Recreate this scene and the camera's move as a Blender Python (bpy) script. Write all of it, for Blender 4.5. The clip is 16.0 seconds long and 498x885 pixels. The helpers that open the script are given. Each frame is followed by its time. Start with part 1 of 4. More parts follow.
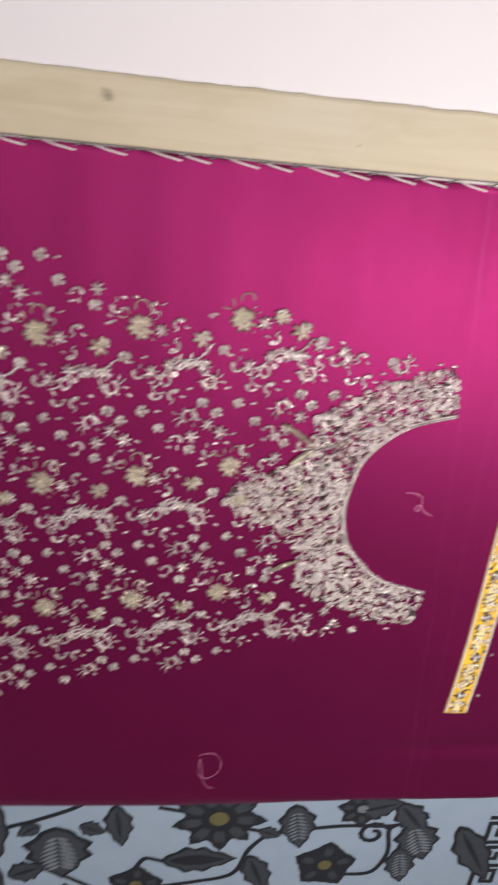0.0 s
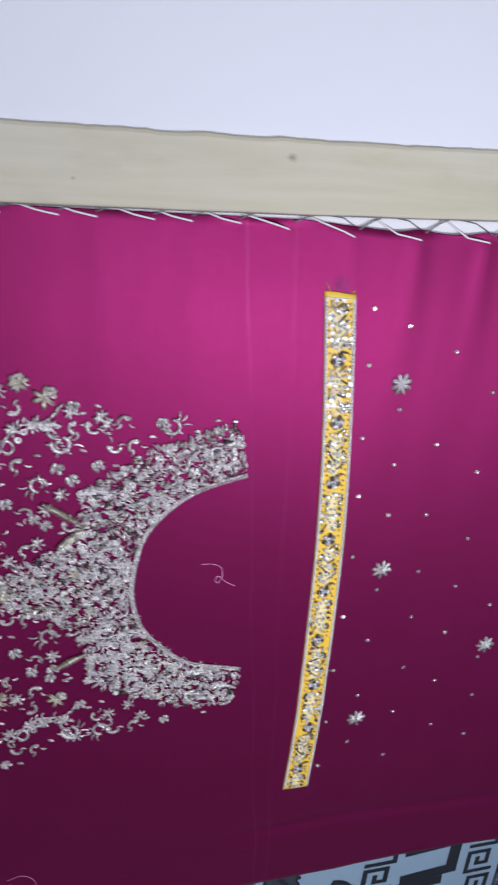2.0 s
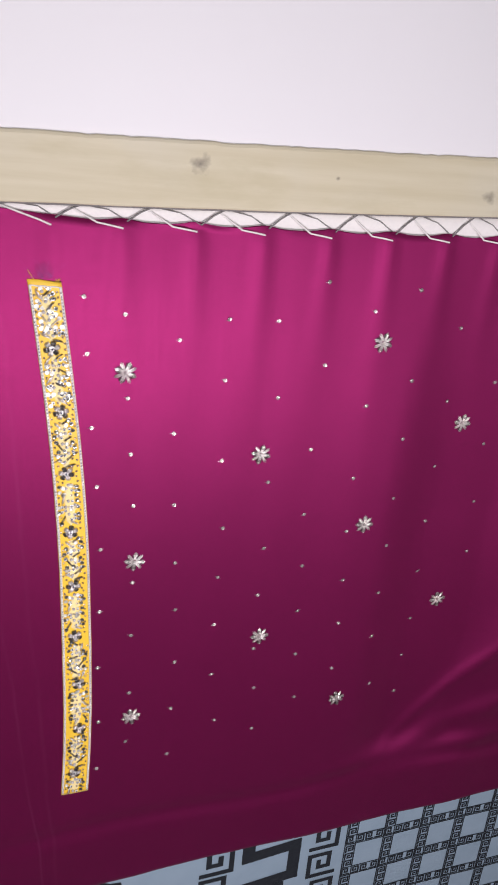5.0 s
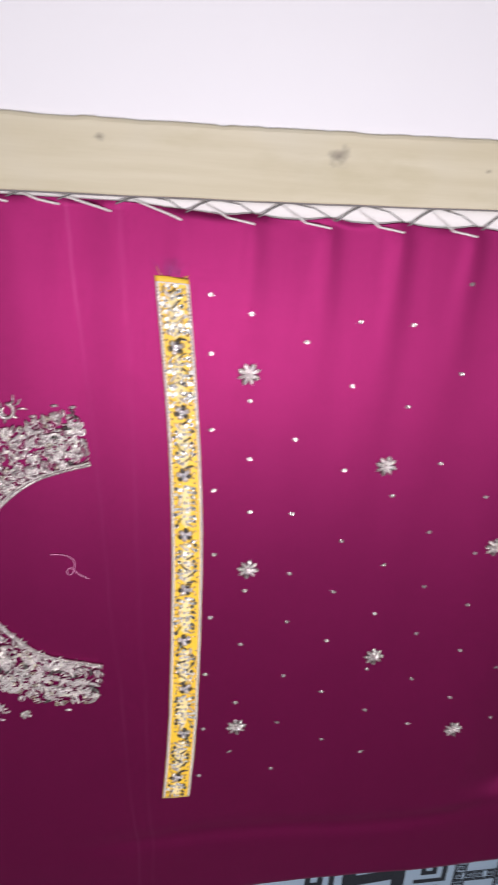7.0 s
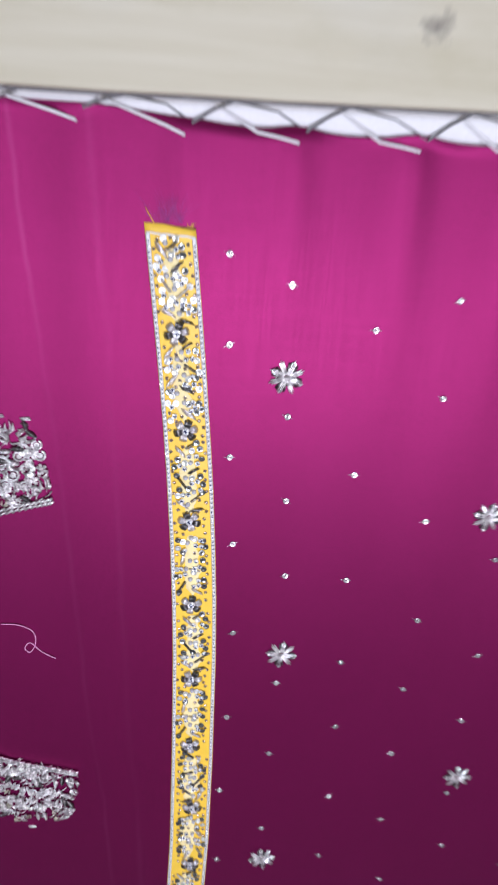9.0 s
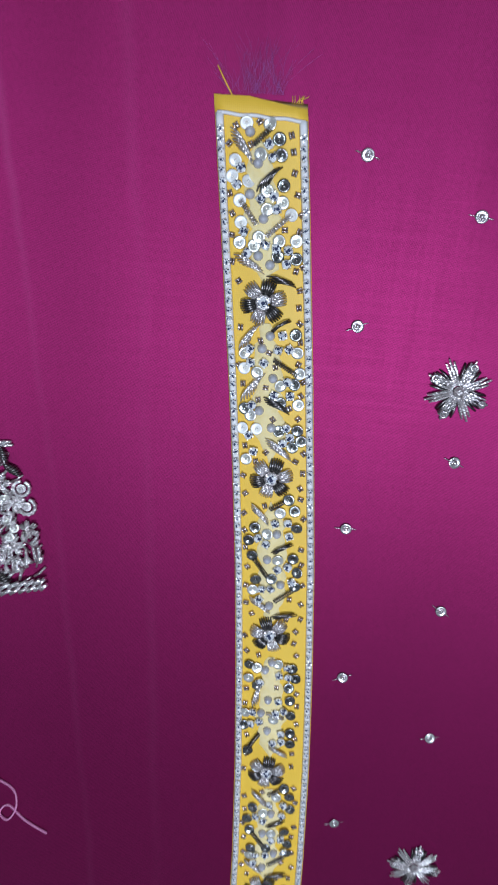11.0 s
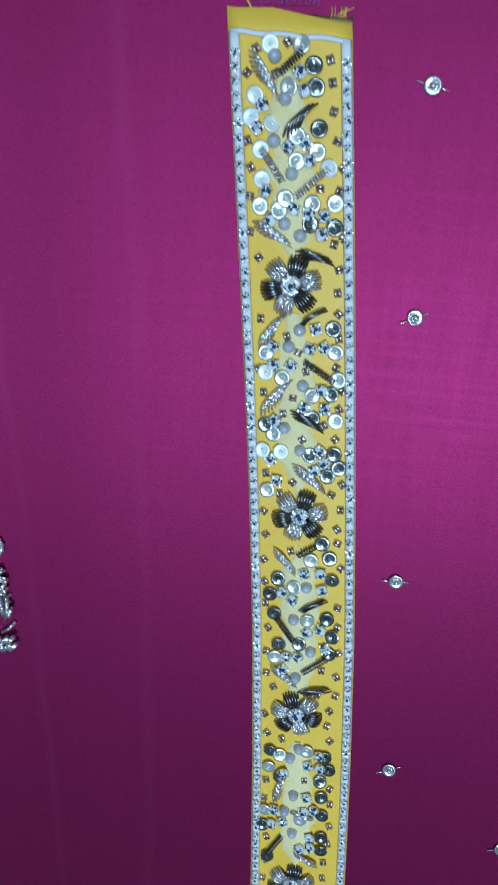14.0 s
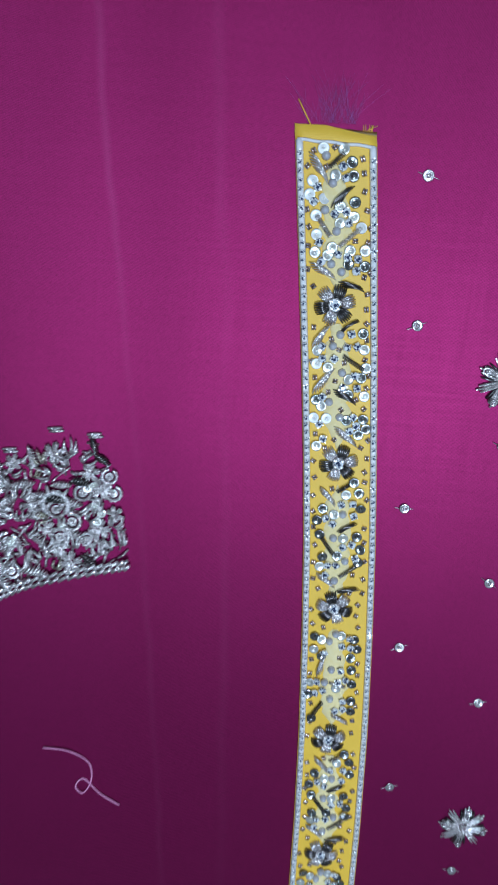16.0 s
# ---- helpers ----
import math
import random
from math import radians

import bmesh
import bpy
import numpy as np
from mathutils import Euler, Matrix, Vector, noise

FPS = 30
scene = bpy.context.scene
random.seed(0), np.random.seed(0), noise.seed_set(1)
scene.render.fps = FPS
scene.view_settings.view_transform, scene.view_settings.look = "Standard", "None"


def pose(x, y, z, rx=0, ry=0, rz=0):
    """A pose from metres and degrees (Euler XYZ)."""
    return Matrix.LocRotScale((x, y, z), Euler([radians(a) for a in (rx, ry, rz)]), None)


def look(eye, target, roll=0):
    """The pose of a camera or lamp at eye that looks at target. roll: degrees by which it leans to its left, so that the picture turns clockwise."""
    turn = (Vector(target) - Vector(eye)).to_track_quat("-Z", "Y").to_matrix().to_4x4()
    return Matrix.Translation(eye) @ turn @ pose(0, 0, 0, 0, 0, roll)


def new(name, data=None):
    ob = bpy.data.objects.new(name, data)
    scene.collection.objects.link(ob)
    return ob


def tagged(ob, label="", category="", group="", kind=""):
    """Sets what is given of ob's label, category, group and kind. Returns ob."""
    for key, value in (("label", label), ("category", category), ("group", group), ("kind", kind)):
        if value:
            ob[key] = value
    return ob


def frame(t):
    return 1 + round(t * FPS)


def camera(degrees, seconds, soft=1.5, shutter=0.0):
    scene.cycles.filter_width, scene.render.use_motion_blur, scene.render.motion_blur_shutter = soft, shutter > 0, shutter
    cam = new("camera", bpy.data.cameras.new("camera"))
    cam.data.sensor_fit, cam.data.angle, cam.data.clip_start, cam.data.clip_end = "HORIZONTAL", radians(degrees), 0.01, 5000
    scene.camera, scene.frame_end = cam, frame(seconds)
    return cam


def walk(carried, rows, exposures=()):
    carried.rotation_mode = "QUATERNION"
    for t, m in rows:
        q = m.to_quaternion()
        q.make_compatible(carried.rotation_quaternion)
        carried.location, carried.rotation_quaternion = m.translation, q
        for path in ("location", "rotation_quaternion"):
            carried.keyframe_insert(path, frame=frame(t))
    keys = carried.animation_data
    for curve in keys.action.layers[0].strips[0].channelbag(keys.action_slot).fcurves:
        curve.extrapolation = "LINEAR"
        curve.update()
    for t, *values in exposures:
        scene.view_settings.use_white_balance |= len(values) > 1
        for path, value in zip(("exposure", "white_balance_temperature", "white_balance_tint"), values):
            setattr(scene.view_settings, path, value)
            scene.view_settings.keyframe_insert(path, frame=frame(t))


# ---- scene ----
cam = camera(36.72, 16.0, soft=1.8, shutter=0.8)
FZ = 0.12  # height of the stretched cloth above the floor
PATH = [
    (0, -0.2605, 0.0823, 0.4989, -25.832, -4.995, 5.946),
    (0.5, -0.2325, 0.0885, 0.4792, -25.263, -8.562, 5.714),
    (1, -0.2046, 0.0891, 0.4600, -24.922, -10.815, 4.546),
    (1.5, -0.1820, 0.0946, 0.4305, -24.681, -13.273, 4.883),
    (2, -0.1604, 0.0972, 0.4239, -25.264, -13.943, 4.745),
    (2.5, -0.1154, 0.0956, 0.4357, -25.959, -12.443, 4.928),
    (3, -0.0716, 0.0961, 0.4571, -25.238, -12.374, 5.639),
    (3.5, -0.0412, 0.0887, 0.4614, -23.551, -13.419, 3.984),
    (4, -0.0318, 0.0875, 0.4682, -24.067, -15.061, 5.010),
    (4.2, -0.0314, 0.0873, 0.4719, -24.166, -16.597, 5.551),
    (6.3, -0.0147, 0.0841, 0.4773, -21.813, -19.471, 3.346),
    (6.5, -0.0221, 0.0836, 0.4717, -22.160, -16.717, 3.826),
    (7, -0.0222, 0.0811, 0.4520, -23.016, -9.162, 4.206),
    (7.5, -0.0156, 0.0776, 0.4422, -23.801, -5.488, 5.033),
    (8, -0.0153, 0.0692, 0.4105, -24.464, -3.347, 5.986),
    (8.5, -0.0025, 0.0576, 0.3547, -22.771, -5.159, 4.851),
    (9, 0.0196, 0.0356, 0.3044, -22.839, -3.552, 3.904),
    (9.5, 0.0337, 0.0064, 0.2574, -22.032, 0.963, 2.364),
    (10, 0.0316, -0.0071, 0.2208, -21.668, 4.462, 3.777),
    (10.2, 0.0268, -0.0091, 0.2092, -20.782, 4.723, 3.852),
    (12.3, 0.0212, -0.0306, 0.1473, -17.582, 4.140, 4.228),
    (12.5, 0.0215, -0.0309, 0.1440, -17.449, 5.016, 4.093),
    (13, 0.0228, -0.0316, 0.1378, -17.348, 6.560, 4.033),
    (13.5, 0.0231, -0.0322, 0.1350, -17.286, 6.737, 3.764),
    (14, 0.0217, -0.0302, 0.1357, -17.085, 6.831, 3.828),
    (14.5, 0.0186, -0.0243, 0.1492, -16.564, 6.023, 3.664),
    (15, 0.0141, -0.0225, 0.1643, -16.444, 5.241, 3.601),
    (15.5, 0.0058, -0.0255, 0.1815, -16.118, 3.060, 3.366),
    (16, 0.0010, -0.0228, 0.2002, -16.505, 3.086, 3.779),
]
# exposure and white balance drift as the phone comes close
EXPOSURES = [
    (0.0, 0.2, 7200, 16), (0.8, 0.03, 6400, 16), (1.6, -0.18, 5700, 11), (2.2, -0.18, 5800, 11), (3.0, -0.14, 6500, 14), (3.6, -0.02, 6700, 16), (4.2, -0.1, 6700, 16), (6.3, 0.05, 6600, 17), (7.0, 0.05, 6600, 15), (8.5, 0.02, 6100, 15),
    (9.0, 0.0, 5700, 14), (9.5, 0.33, 5250, 14), (10.0, -0.1, 5900, 15), (12.3, -0.58, 4430, -12), (13.8, -0.6, 4430, -14), (15.3, -0.5, 4450, -2), (16.0, -0.58, 4850, -2),
]
walk(cam, [(t, pose(x, y, z + FZ, rx, ry, rz)) for t, x, y, z, rx, ry, rz in PATH], EXPOSURES)

# ---- light ----
world = bpy.data.worlds.new("room_air")
scene.world = world
world.use_nodes = True
world.node_tree.nodes["Background"].inputs["Color"].default_value = (0.8, 0.85, 1.0, 1)
world.node_tree.nodes["Background"].inputs["Strength"].default_value = 0.03


def area_light(name, eye, target, power, width, height, colour):
    data = bpy.data.lights.new(name, "AREA")
    data.shape, data.size, data.size_y, data.energy, data.color = "RECTANGLE", width, height, power, colour
    ob = new(name, data)
    ob.matrix_world = look(eye, target)
    return ob


area_light("torch_light", (0.12, -0.18, FZ + 0.62), (0.09, -0.16, FZ), 3.15, 0.03, 0.03, (1.0, 0.97, 1.0))
area_light("ceiling_light", (-0.1, 0.4, 2.4), (-0.1, 0.4, 0.0), 18.5, 1.0, 0.5, (0.97, 0.97, 1.0))


# ---- materials ----
def mat(name, colour, rough=0.5, metal=0.0, **more):
    m = bpy.data.materials.new(name)
    m.use_nodes = True
    b = m.node_tree.nodes["Principled BSDF"]
    b.inputs["Base Color"].default_value = (*colour, 1)
    b.inputs["Roughness"].default_value = rough
    b.inputs["Metallic"].default_value = metal
    for k, v in more.items():
        b.inputs[k.replace("_", " ")].default_value = v
    return m


def node(m, kind, **values):
    n = m.node_tree.nodes.new(kind)
    for k, v in values.items():
        n.inputs[k.replace("_", " ")].default_value = v
    return n


def link(m, a, b):
    m.node_tree.links.new(a, b)


def bsdf(m):
    return m.node_tree.nodes["Principled BSDF"]


def mixed(m, fac, one, two):
    x = node(m, "ShaderNodeMix")
    x.data_type = "RGBA"
    for socket, v in ((x.inputs[6], one), (x.inputs[7], two)):
        if isinstance(v, tuple):
            socket.default_value = (*v, 1)
        else:
            link(m, v, socket)
    link(m, fac, x.inputs[0])
    return x.outputs[2]


def mapped(m, scale=(1, 1, 1), turn=0):
    c = node(m, "ShaderNodeTexCoord")
    p = node(m, "ShaderNodeMapping")
    p.inputs["Scale"].default_value = scale
    p.inputs["Rotation"].default_value = (0, 0, radians(turn))
    link(m, c.outputs["Object"], p.inputs["Vector"])
    return p.outputs["Vector"]


def noisy(m, scale, detail=4.0, rough=0.55, vector=None):
    n = node(m, "ShaderNodeTexNoise", Scale=scale, Detail=detail, Roughness=rough)
    link(m, vector or mapped(m), n.inputs["Vector"])
    return n.outputs["Fac"]


def ramp(m, fac, low, high, a=(0, 0, 0), b=(1, 1, 1)):
    r = node(m, "ShaderNodeValToRGB")
    r.color_ramp.elements[0].position, r.color_ramp.elements[1].position = low, high
    r.color_ramp.elements[0].color, r.color_ramp.elements[1].color = (*a, 1), (*b, 1)
    link(m, fac, r.inputs["Fac"])
    return r.outputs["Color"]


def summed(m, a, b, op="ADD", k=None):
    x = node(m, "ShaderNodeMath")
    x.operation = op
    link(m, a, x.inputs[0])
    if b is None:
        x.inputs[1].default_value = k
    else:
        link(m, b, x.inputs[1])
    return x.outputs[0]


def bumped(m, height, strength=0.3, distance=0.001):
    b = node(m, "ShaderNodeBump", Strength=strength, Distance=distance)
    link(m, height, b.inputs["Height"])
    link(m, b.outputs["Normal"], bsdf(m).inputs["Normal"])


def waves(m, scale, turn):
    w = node(m, "ShaderNodeTexWave", Scale=scale, Distortion=0.6, Detail=1.0)
    link(m, mapped(m, turn=turn), w.inputs["Vector"])
    return w.outputs["Fac"]


# magenta silk: dark dyed threads with a strong coloured lustre
SILK = mat("magenta_silk", (0.30, 0.008, 0.10), 0.5, 0.8, Sheen_Weight=0.0)
_weave = summed(SILK, waves(SILK, 900.0, 14), waves(SILK, 860.0, 101))
_fibre = summed(SILK, noisy(SILK, 1.0, 2.0, 0.5, mapped(SILK, (900, 5200, 1))), noisy(SILK, 1.0, 2.0, 0.5, mapped(SILK, (4900, 800, 1))))
_tone = summed(SILK, summed(SILK, _fibre, None, "MULTIPLY", 0.42), summed(SILK, noisy(SILK, 14.0), None, "MULTIPLY", 0.15))
link(SILK, ramp(SILK, summed(SILK, _tone, summed(SILK, _weave, None, "MULTIPLY", 0.32)), 0.42, 1.02, (0.160, 0.0072, 0.064), (0.320, 0.0145, 0.128)), bsdf(SILK).inputs["Base Color"])
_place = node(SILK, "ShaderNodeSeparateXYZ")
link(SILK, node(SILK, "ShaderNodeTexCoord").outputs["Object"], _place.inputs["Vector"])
_crease_sheen = bsdf(SILK).inputs["Base Color"].links[0].from_socket
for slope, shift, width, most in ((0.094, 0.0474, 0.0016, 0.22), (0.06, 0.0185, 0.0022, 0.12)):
    # pale creases running down the cloth, their lustre painted into the colour
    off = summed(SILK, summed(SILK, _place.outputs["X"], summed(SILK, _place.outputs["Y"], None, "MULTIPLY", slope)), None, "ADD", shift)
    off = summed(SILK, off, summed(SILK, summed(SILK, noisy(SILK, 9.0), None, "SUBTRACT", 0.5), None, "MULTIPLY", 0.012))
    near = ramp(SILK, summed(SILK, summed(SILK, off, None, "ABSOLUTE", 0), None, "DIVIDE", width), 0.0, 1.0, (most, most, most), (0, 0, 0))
    _crease_sheen = mixed(SILK, summed(SILK, near, ramp(SILK, noisy(SILK, 7.0, 3.0), 0.35, 0.65), "MULTIPLY"), _crease_sheen, (0.46, 0.10, 0.27))
link(SILK, _crease_sheen, bsdf(SILK).inputs["Base Color"])
_slub = noisy(SILK, 1.0, 3.0, 0.6, mapped(SILK, (40, 900, 1)))
_slub2 = noisy(SILK, 1.0, 3.0, 0.6, mapped(SILK, (900, 30, 1)))
bsdf(SILK).inputs["Anisotropic"].default_value = 0.5
_along = node(SILK, "ShaderNodeCombineXYZ", X=1.0)
link(SILK, _along.outputs["Vector"], bsdf(SILK).inputs["Tangent"])
bumped(SILK, summed(SILK, summed(SILK, _weave, None, "MULTIPLY", 0.12), summed(SILK, summed(SILK, _slub, _slub2), None, "MULTIPLY", 0.08)), 0.4, 0.00012)
link(SILK, ramp(SILK, summed(SILK, _slub, _slub2, "MULTIPLY"), 0.1, 0.45, (0.525, 0.525, 0.525), (0.585, 0.585, 0.585)), bsdf(SILK).inputs["Roughness"])

WOOD = mat("pale_planed_wood", (0.6, 0.5, 0.3), 0.6)
_g = noisy(WOOD, 1.0, 5.0, 0.6, mapped(WOOD, (7, 130, 90)))
_blot = noisy(WOOD, 11.0, 3.0)
_c = mixed(WOOD, ramp(WOOD, _g, 0.3, 0.72), (0.62, 0.57, 0.43), (0.54, 0.485, 0.34))
_c = mixed(WOOD, ramp(WOOD, _blot, 0.45, 0.75, (0, 0, 0), (0.5, 0.5, 0.5)), _c, (0.60, 0.58, 0.50))
_c = mixed(WOOD, ramp(WOOD, noisy(WOOD, 26.0, 4.0, 0.65, mapped(WOOD, (0.6, 1.6, 1))), 0.52, 0.7, (0, 0, 0), (0.6, 0.6, 0.6)), _c, (0.50, 0.45, 0.30))
for kx, ky, size, stretch in ((0.102, 0.073, 0.0075, 1.3), (-0.032, 0.074, 0.0028, 1.6), (-0.147, 0.057, 0.0018, 1.0), (0.193, 0.071, 0.002, 1.0), (0.31, 0.066, 0.006, 1.2), (-0.3, 0.07, 0.005, 1.6)):
    # knots in the timber
    d = node(WOOD, "ShaderNodeVectorMath")
    d.operation = "DISTANCE"
    p = node(WOOD, "ShaderNodeMapping")
    p.inputs["Location"].default_value = (-kx / stretch, -ky, 0)
    p.inputs["Scale"].default_value = (1 / stretch, 1, 0)
    link(WOOD, node(WOOD, "ShaderNodeTexCoord").outputs["Object"], p.inputs["Vector"])
    link(WOOD, p.outputs["Vector"], d.inputs[0])
    far = summed(WOOD, d.outputs["Value"], summed(WOOD, noisy(WOOD, 160.0), None, "MULTIPLY", size * 1.6))
    _c = mixed(WOOD, ramp(WOOD, summed(WOOD, far, None, "DIVIDE", size * 2.0), 0.4, 0.8, (0.8, 0.8, 0.8), (0, 0, 0)), _c, (0.14, 0.12, 0.10))
link(WOOD, _c, bsdf(WOOD).inputs["Base Color"])
bumped(WOOD, _g, 0.25, 0.0006)

FLOOR = mat("white_floor_paint", (0.8, 0.78, 0.8), 0.55)
link(FLOOR, mixed(FLOOR, noisy(FLOOR, 5.0), (0.78, 0.775, 0.815), (0.82, 0.815, 0.855)), bsdf(FLOOR).inputs["Base Color"])
bumped(FLOOR, noisy(FLOOR, 60.0), 0.1, 0.001)
WALL = mat("white_wall_paint", (0.75, 0.74, 0.72), 0.8)
link(WALL, mixed(WALL, noisy(WALL, 3.0), (0.72, 0.71, 0.69), (0.78, 0.77, 0.75)), bsdf(WALL).inputs["Base Color"])
bumped(WALL, noisy(WALL, 40.0), 0.15, 0.002)

SHEET = mat("bluish_white_cotton", (0.6, 0.66, 0.68), 0.9)
link(SHEET, mixed(SHEET, noisy(SHEET, 30.0), (0.38, 0.53, 0.68), (0.48, 0.63, 0.78)), bsdf(SHEET).inputs["Base Color"])
bumped(SHEET, summed(SHEET, summed(SHEET, waves(SHEET, 260.0, 0), waves(SHEET, 260.0, 90)), noisy(SHEET, 25.0)), 0.35, 0.0012)


def print_ink(name, a, b):
    m = mat(name, a, 0.9)
    link(m, mixed(m, noisy(m, 220.0), a, b), bsdf(m).inputs["Base Color"])
    bumped(m, summed(m, waves(m, 260.0, 0), waves(m, 260.0, 90)), 0.3, 0.001)
    return m


INK = print_ink("charcoal_print", (0.010, 0.014, 0.022), (0.030, 0.038, 0.052))
ASH_INK = print_ink("ash_print", (0.036, 0.048, 0.062), (0.075, 0.095, 0.115))
GREY_INK = print_ink("grey_print", (0.16, 0.20, 0.24), (0.30, 0.36, 0.41))
OLIVE_INK = print_ink("olive_print", (0.12, 0.12, 0.05), (0.22, 0.21, 0.09))

YELLOW = mat("yellow_silk_ribbon", (0.72, 0.42, 0.008), 0.5, Sheen_Weight=0.2)
link(YELLOW, mixed(YELLOW, noisy(YELLOW, 120.0), (0.83, 0.515, 0.028), (0.90, 0.60, 0.055)), bsdf(YELLOW).inputs["Base Color"])
bumped(YELLOW, summed(YELLOW, waves(YELLOW, 700.0, 0), waves(YELLOW, 700.0, 90)), 0.08, 0.0002)


def metal(name, a, b, rough, shine=1.0, ribs=0.0):
    """Silvery wire or foil, each piece a little different."""
    m = mat(name, a, rough, shine)
    info = node(m, "ShaderNodeObjectInfo")
    geo = node(m, "ShaderNodeNewGeometry")
    both = summed(m, summed(m, info.outputs["Random"], geo.outputs["Random Per Island"]), None, "FRACT", 0)
    link(m, mixed(m, both, a, b), bsdf(m).inputs["Base Color"])
    if ribs:
        bumped(m, summed(m, noisy(m, 900.0), summed(m, waves(m, 420.0, 35), waves(m, 420.0, -50))), ribs, 0.0003)
    else:
        bumped(m, noisy(m, 900.0), 0.1, 0.0002)
    return m


SILVER = metal("silver_wire", (0.96, 0.91, 0.90), (0.62, 0.57, 0.56), 0.29, 0.85, 0.35)
GILT = metal("pale_gilt_wire", (0.84, 0.79, 0.66), (0.50, 0.46, 0.36), 0.29, 0.9, 0.4)
OXIDE = metal("dark_silver_wire", (0.27, 0.25, 0.24), (0.12, 0.11, 0.11), 0.28)
FOIL = metal("sequin_foil", (0.96, 0.95, 0.90), (0.86, 0.85, 0.76), 0.3, 0.75)
# dark and white copies of the foil, with room reflection and glint as colour
FOIL_SHADED = metal("sequin_foil_dark_reflection", (0.45, 0.46, 0.44), (0.28, 0.28, 0.27), 0.2, 0.95)
FOIL_GLINT = metal("sequin_foil_glint", (0.97, 0.96, 0.93), (0.94, 0.92, 0.86), 0.45, 0.3)
DISC = metal("tarnished_sequin_foil", (0.86, 0.82, 0.82), (0.60, 0.56, 0.56), 0.26, 0.85)
ROSE = metal("rose_bugle_glass", (0.86, 0.74, 0.72), (0.62, 0.53, 0.52), 0.2)
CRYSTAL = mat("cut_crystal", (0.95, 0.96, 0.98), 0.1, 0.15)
# second copy of the crystal, with dark reflections painted as its colour
CRYSTAL_SHADED = mat("crystal_dark_reflection", (0.05, 0.06, 0.11), 0.05, 0.0)
PEARL = mat("grey_pearl", (0.70, 0.68, 0.70), 0.22, Coat_Weight=0.6, Coat_Roughness=0.1)
link(PEARL, mixed(PEARL, node(PEARL, "ShaderNodeObjectInfo").outputs["Random"], (0.56, 0.55, 0.57), (0.44, 0.43, 0.47)), bsdf(PEARL).inputs["Base Color"])
COTTON = mat("white_cotton_cord", (0.8, 0.8, 0.82), 0.85)
link(COTTON, mixed(COTTON, noisy(COTTON, 500.0), (0.78, 0.76, 0.76), (0.89, 0.87, 0.86)), bsdf(COTTON).inputs["Base Color"])
bumped(COTTON, waves(COTTON, 700.0, 40), 0.2, 0.0002)
TWINE = mat("grey_twine", (0.2, 0.19, 0.19), 0.85)
link(TWINE, mixed(TWINE, noisy(TWINE, 400.0), (0.13, 0.125, 0.13), (0.3, 0.29, 0.29)), bsdf(TWINE).inputs["Base Color"])
# pale haze of light around the beads, put into a cream colour
CREAM = mat("cream_bead_haze", (0.8, 0.7, 0.4), 0.8)
link(CREAM, mixed(CREAM, noisy(CREAM, 600.0), (0.85, 0.66, 0.22), (0.93, 0.82, 0.50)), bsdf(CREAM).inputs["Base Color"])
bumped(CREAM, noisy(CREAM, 2500.0), 0.5, 0.0003)
PINK = mat("pink_thread", (0.7, 0.25, 0.5), 0.6)
link(PINK, mixed(PINK, noisy(PINK, 300.0), (0.62, 0.2, 0.42), (0.8, 0.36, 0.6)), bsdf(PINK).inputs["Base Color"])
LINT = mat("violet_lint", (0.3, 0.06, 0.3), 0.7)
link(LINT, mixed(LINT, noisy(LINT, 300.0), (0.34, 0.08, 0.36), (0.5, 0.2, 0.5)), bsdf(LINT).inputs["Base Color"])


# ---- mesh helpers ----
def part(name, bm, material, parent=None, label="", smooth=True):
    me = bpy.data.meshes.new(name)
    bm.to_mesh(me)
    bm.free()
    return shared(name, me, material, parent, Matrix(), label, smooth)


def shared(name, me, material, parent=None, m=None, label="", smooth=None):
    if material and not me.materials:
        me.materials.append(material)
    if smooth is not None:
        me.polygons.foreach_set("use_smooth", [smooth] * len(me.polygons))
    ob = new(name, me)
    ob.parent = parent
    if m is not None:
        ob.matrix_local = m
    if label:
        ob["label"] = label
    return ob


def mesh_of(name, bm, material, smooth=True):
    me = bpy.data.meshes.new(name)
    bm.to_mesh(me)
    bm.free()
    me.materials.append(material)
    me.polygons.foreach_set("use_smooth", [smooth] * len(me.polygons))
    return me


def box(bm, x0, y0, z0, x1, y1, z1):
    v = [bm.verts.new((x, y, z)) for x in (x0, x1) for y in (y0, y1) for z in (z0, z1)]
    for f in ((0, 1, 3, 2), (4, 6, 7, 5), (0, 4, 5, 1), (2, 3, 7, 6), (0, 2, 6, 4), (1, 5, 7, 3)):
        bm.faces.new([v[i] for i in f])


def tube(bm, pts, r, sides=6, taper=0.0, flat=1.0):
    """A rod along pts with closed ends; taper thins the ends."""
    pts = [Vector(p) for p in pts]
    rings = []
    n = len(pts)
    for i, p in enumerate(pts):
        d = (pts[min(i + 1, n - 1)] - pts[max(i - 1, 0)]).normalized()
        up = Vector((0, 0, 1)) if abs(d.z) < 0.9 else Vector((0, 1, 0))
        a = d.cross(up).normalized()
        b = a.cross(d).normalized()
        k = r * (1 - taper * abs(2 * i / max(1, n - 1) - 1) ** 2)
        rings.append([bm.verts.new(p + a * k * math.cos(2 * math.pi * j / sides) + b * k * flat * math.sin(2 * math.pi * j / sides)) for j in range(sides)])
    for one, two in zip(rings, rings[1:]):
        for j in range(sides):
            bm.faces.new((one[j], one[(j + 1) % sides], two[(j + 1) % sides], two[j]))
    bm.faces.new(rings[0][::-1])
    bm.faces.new(rings[-1])


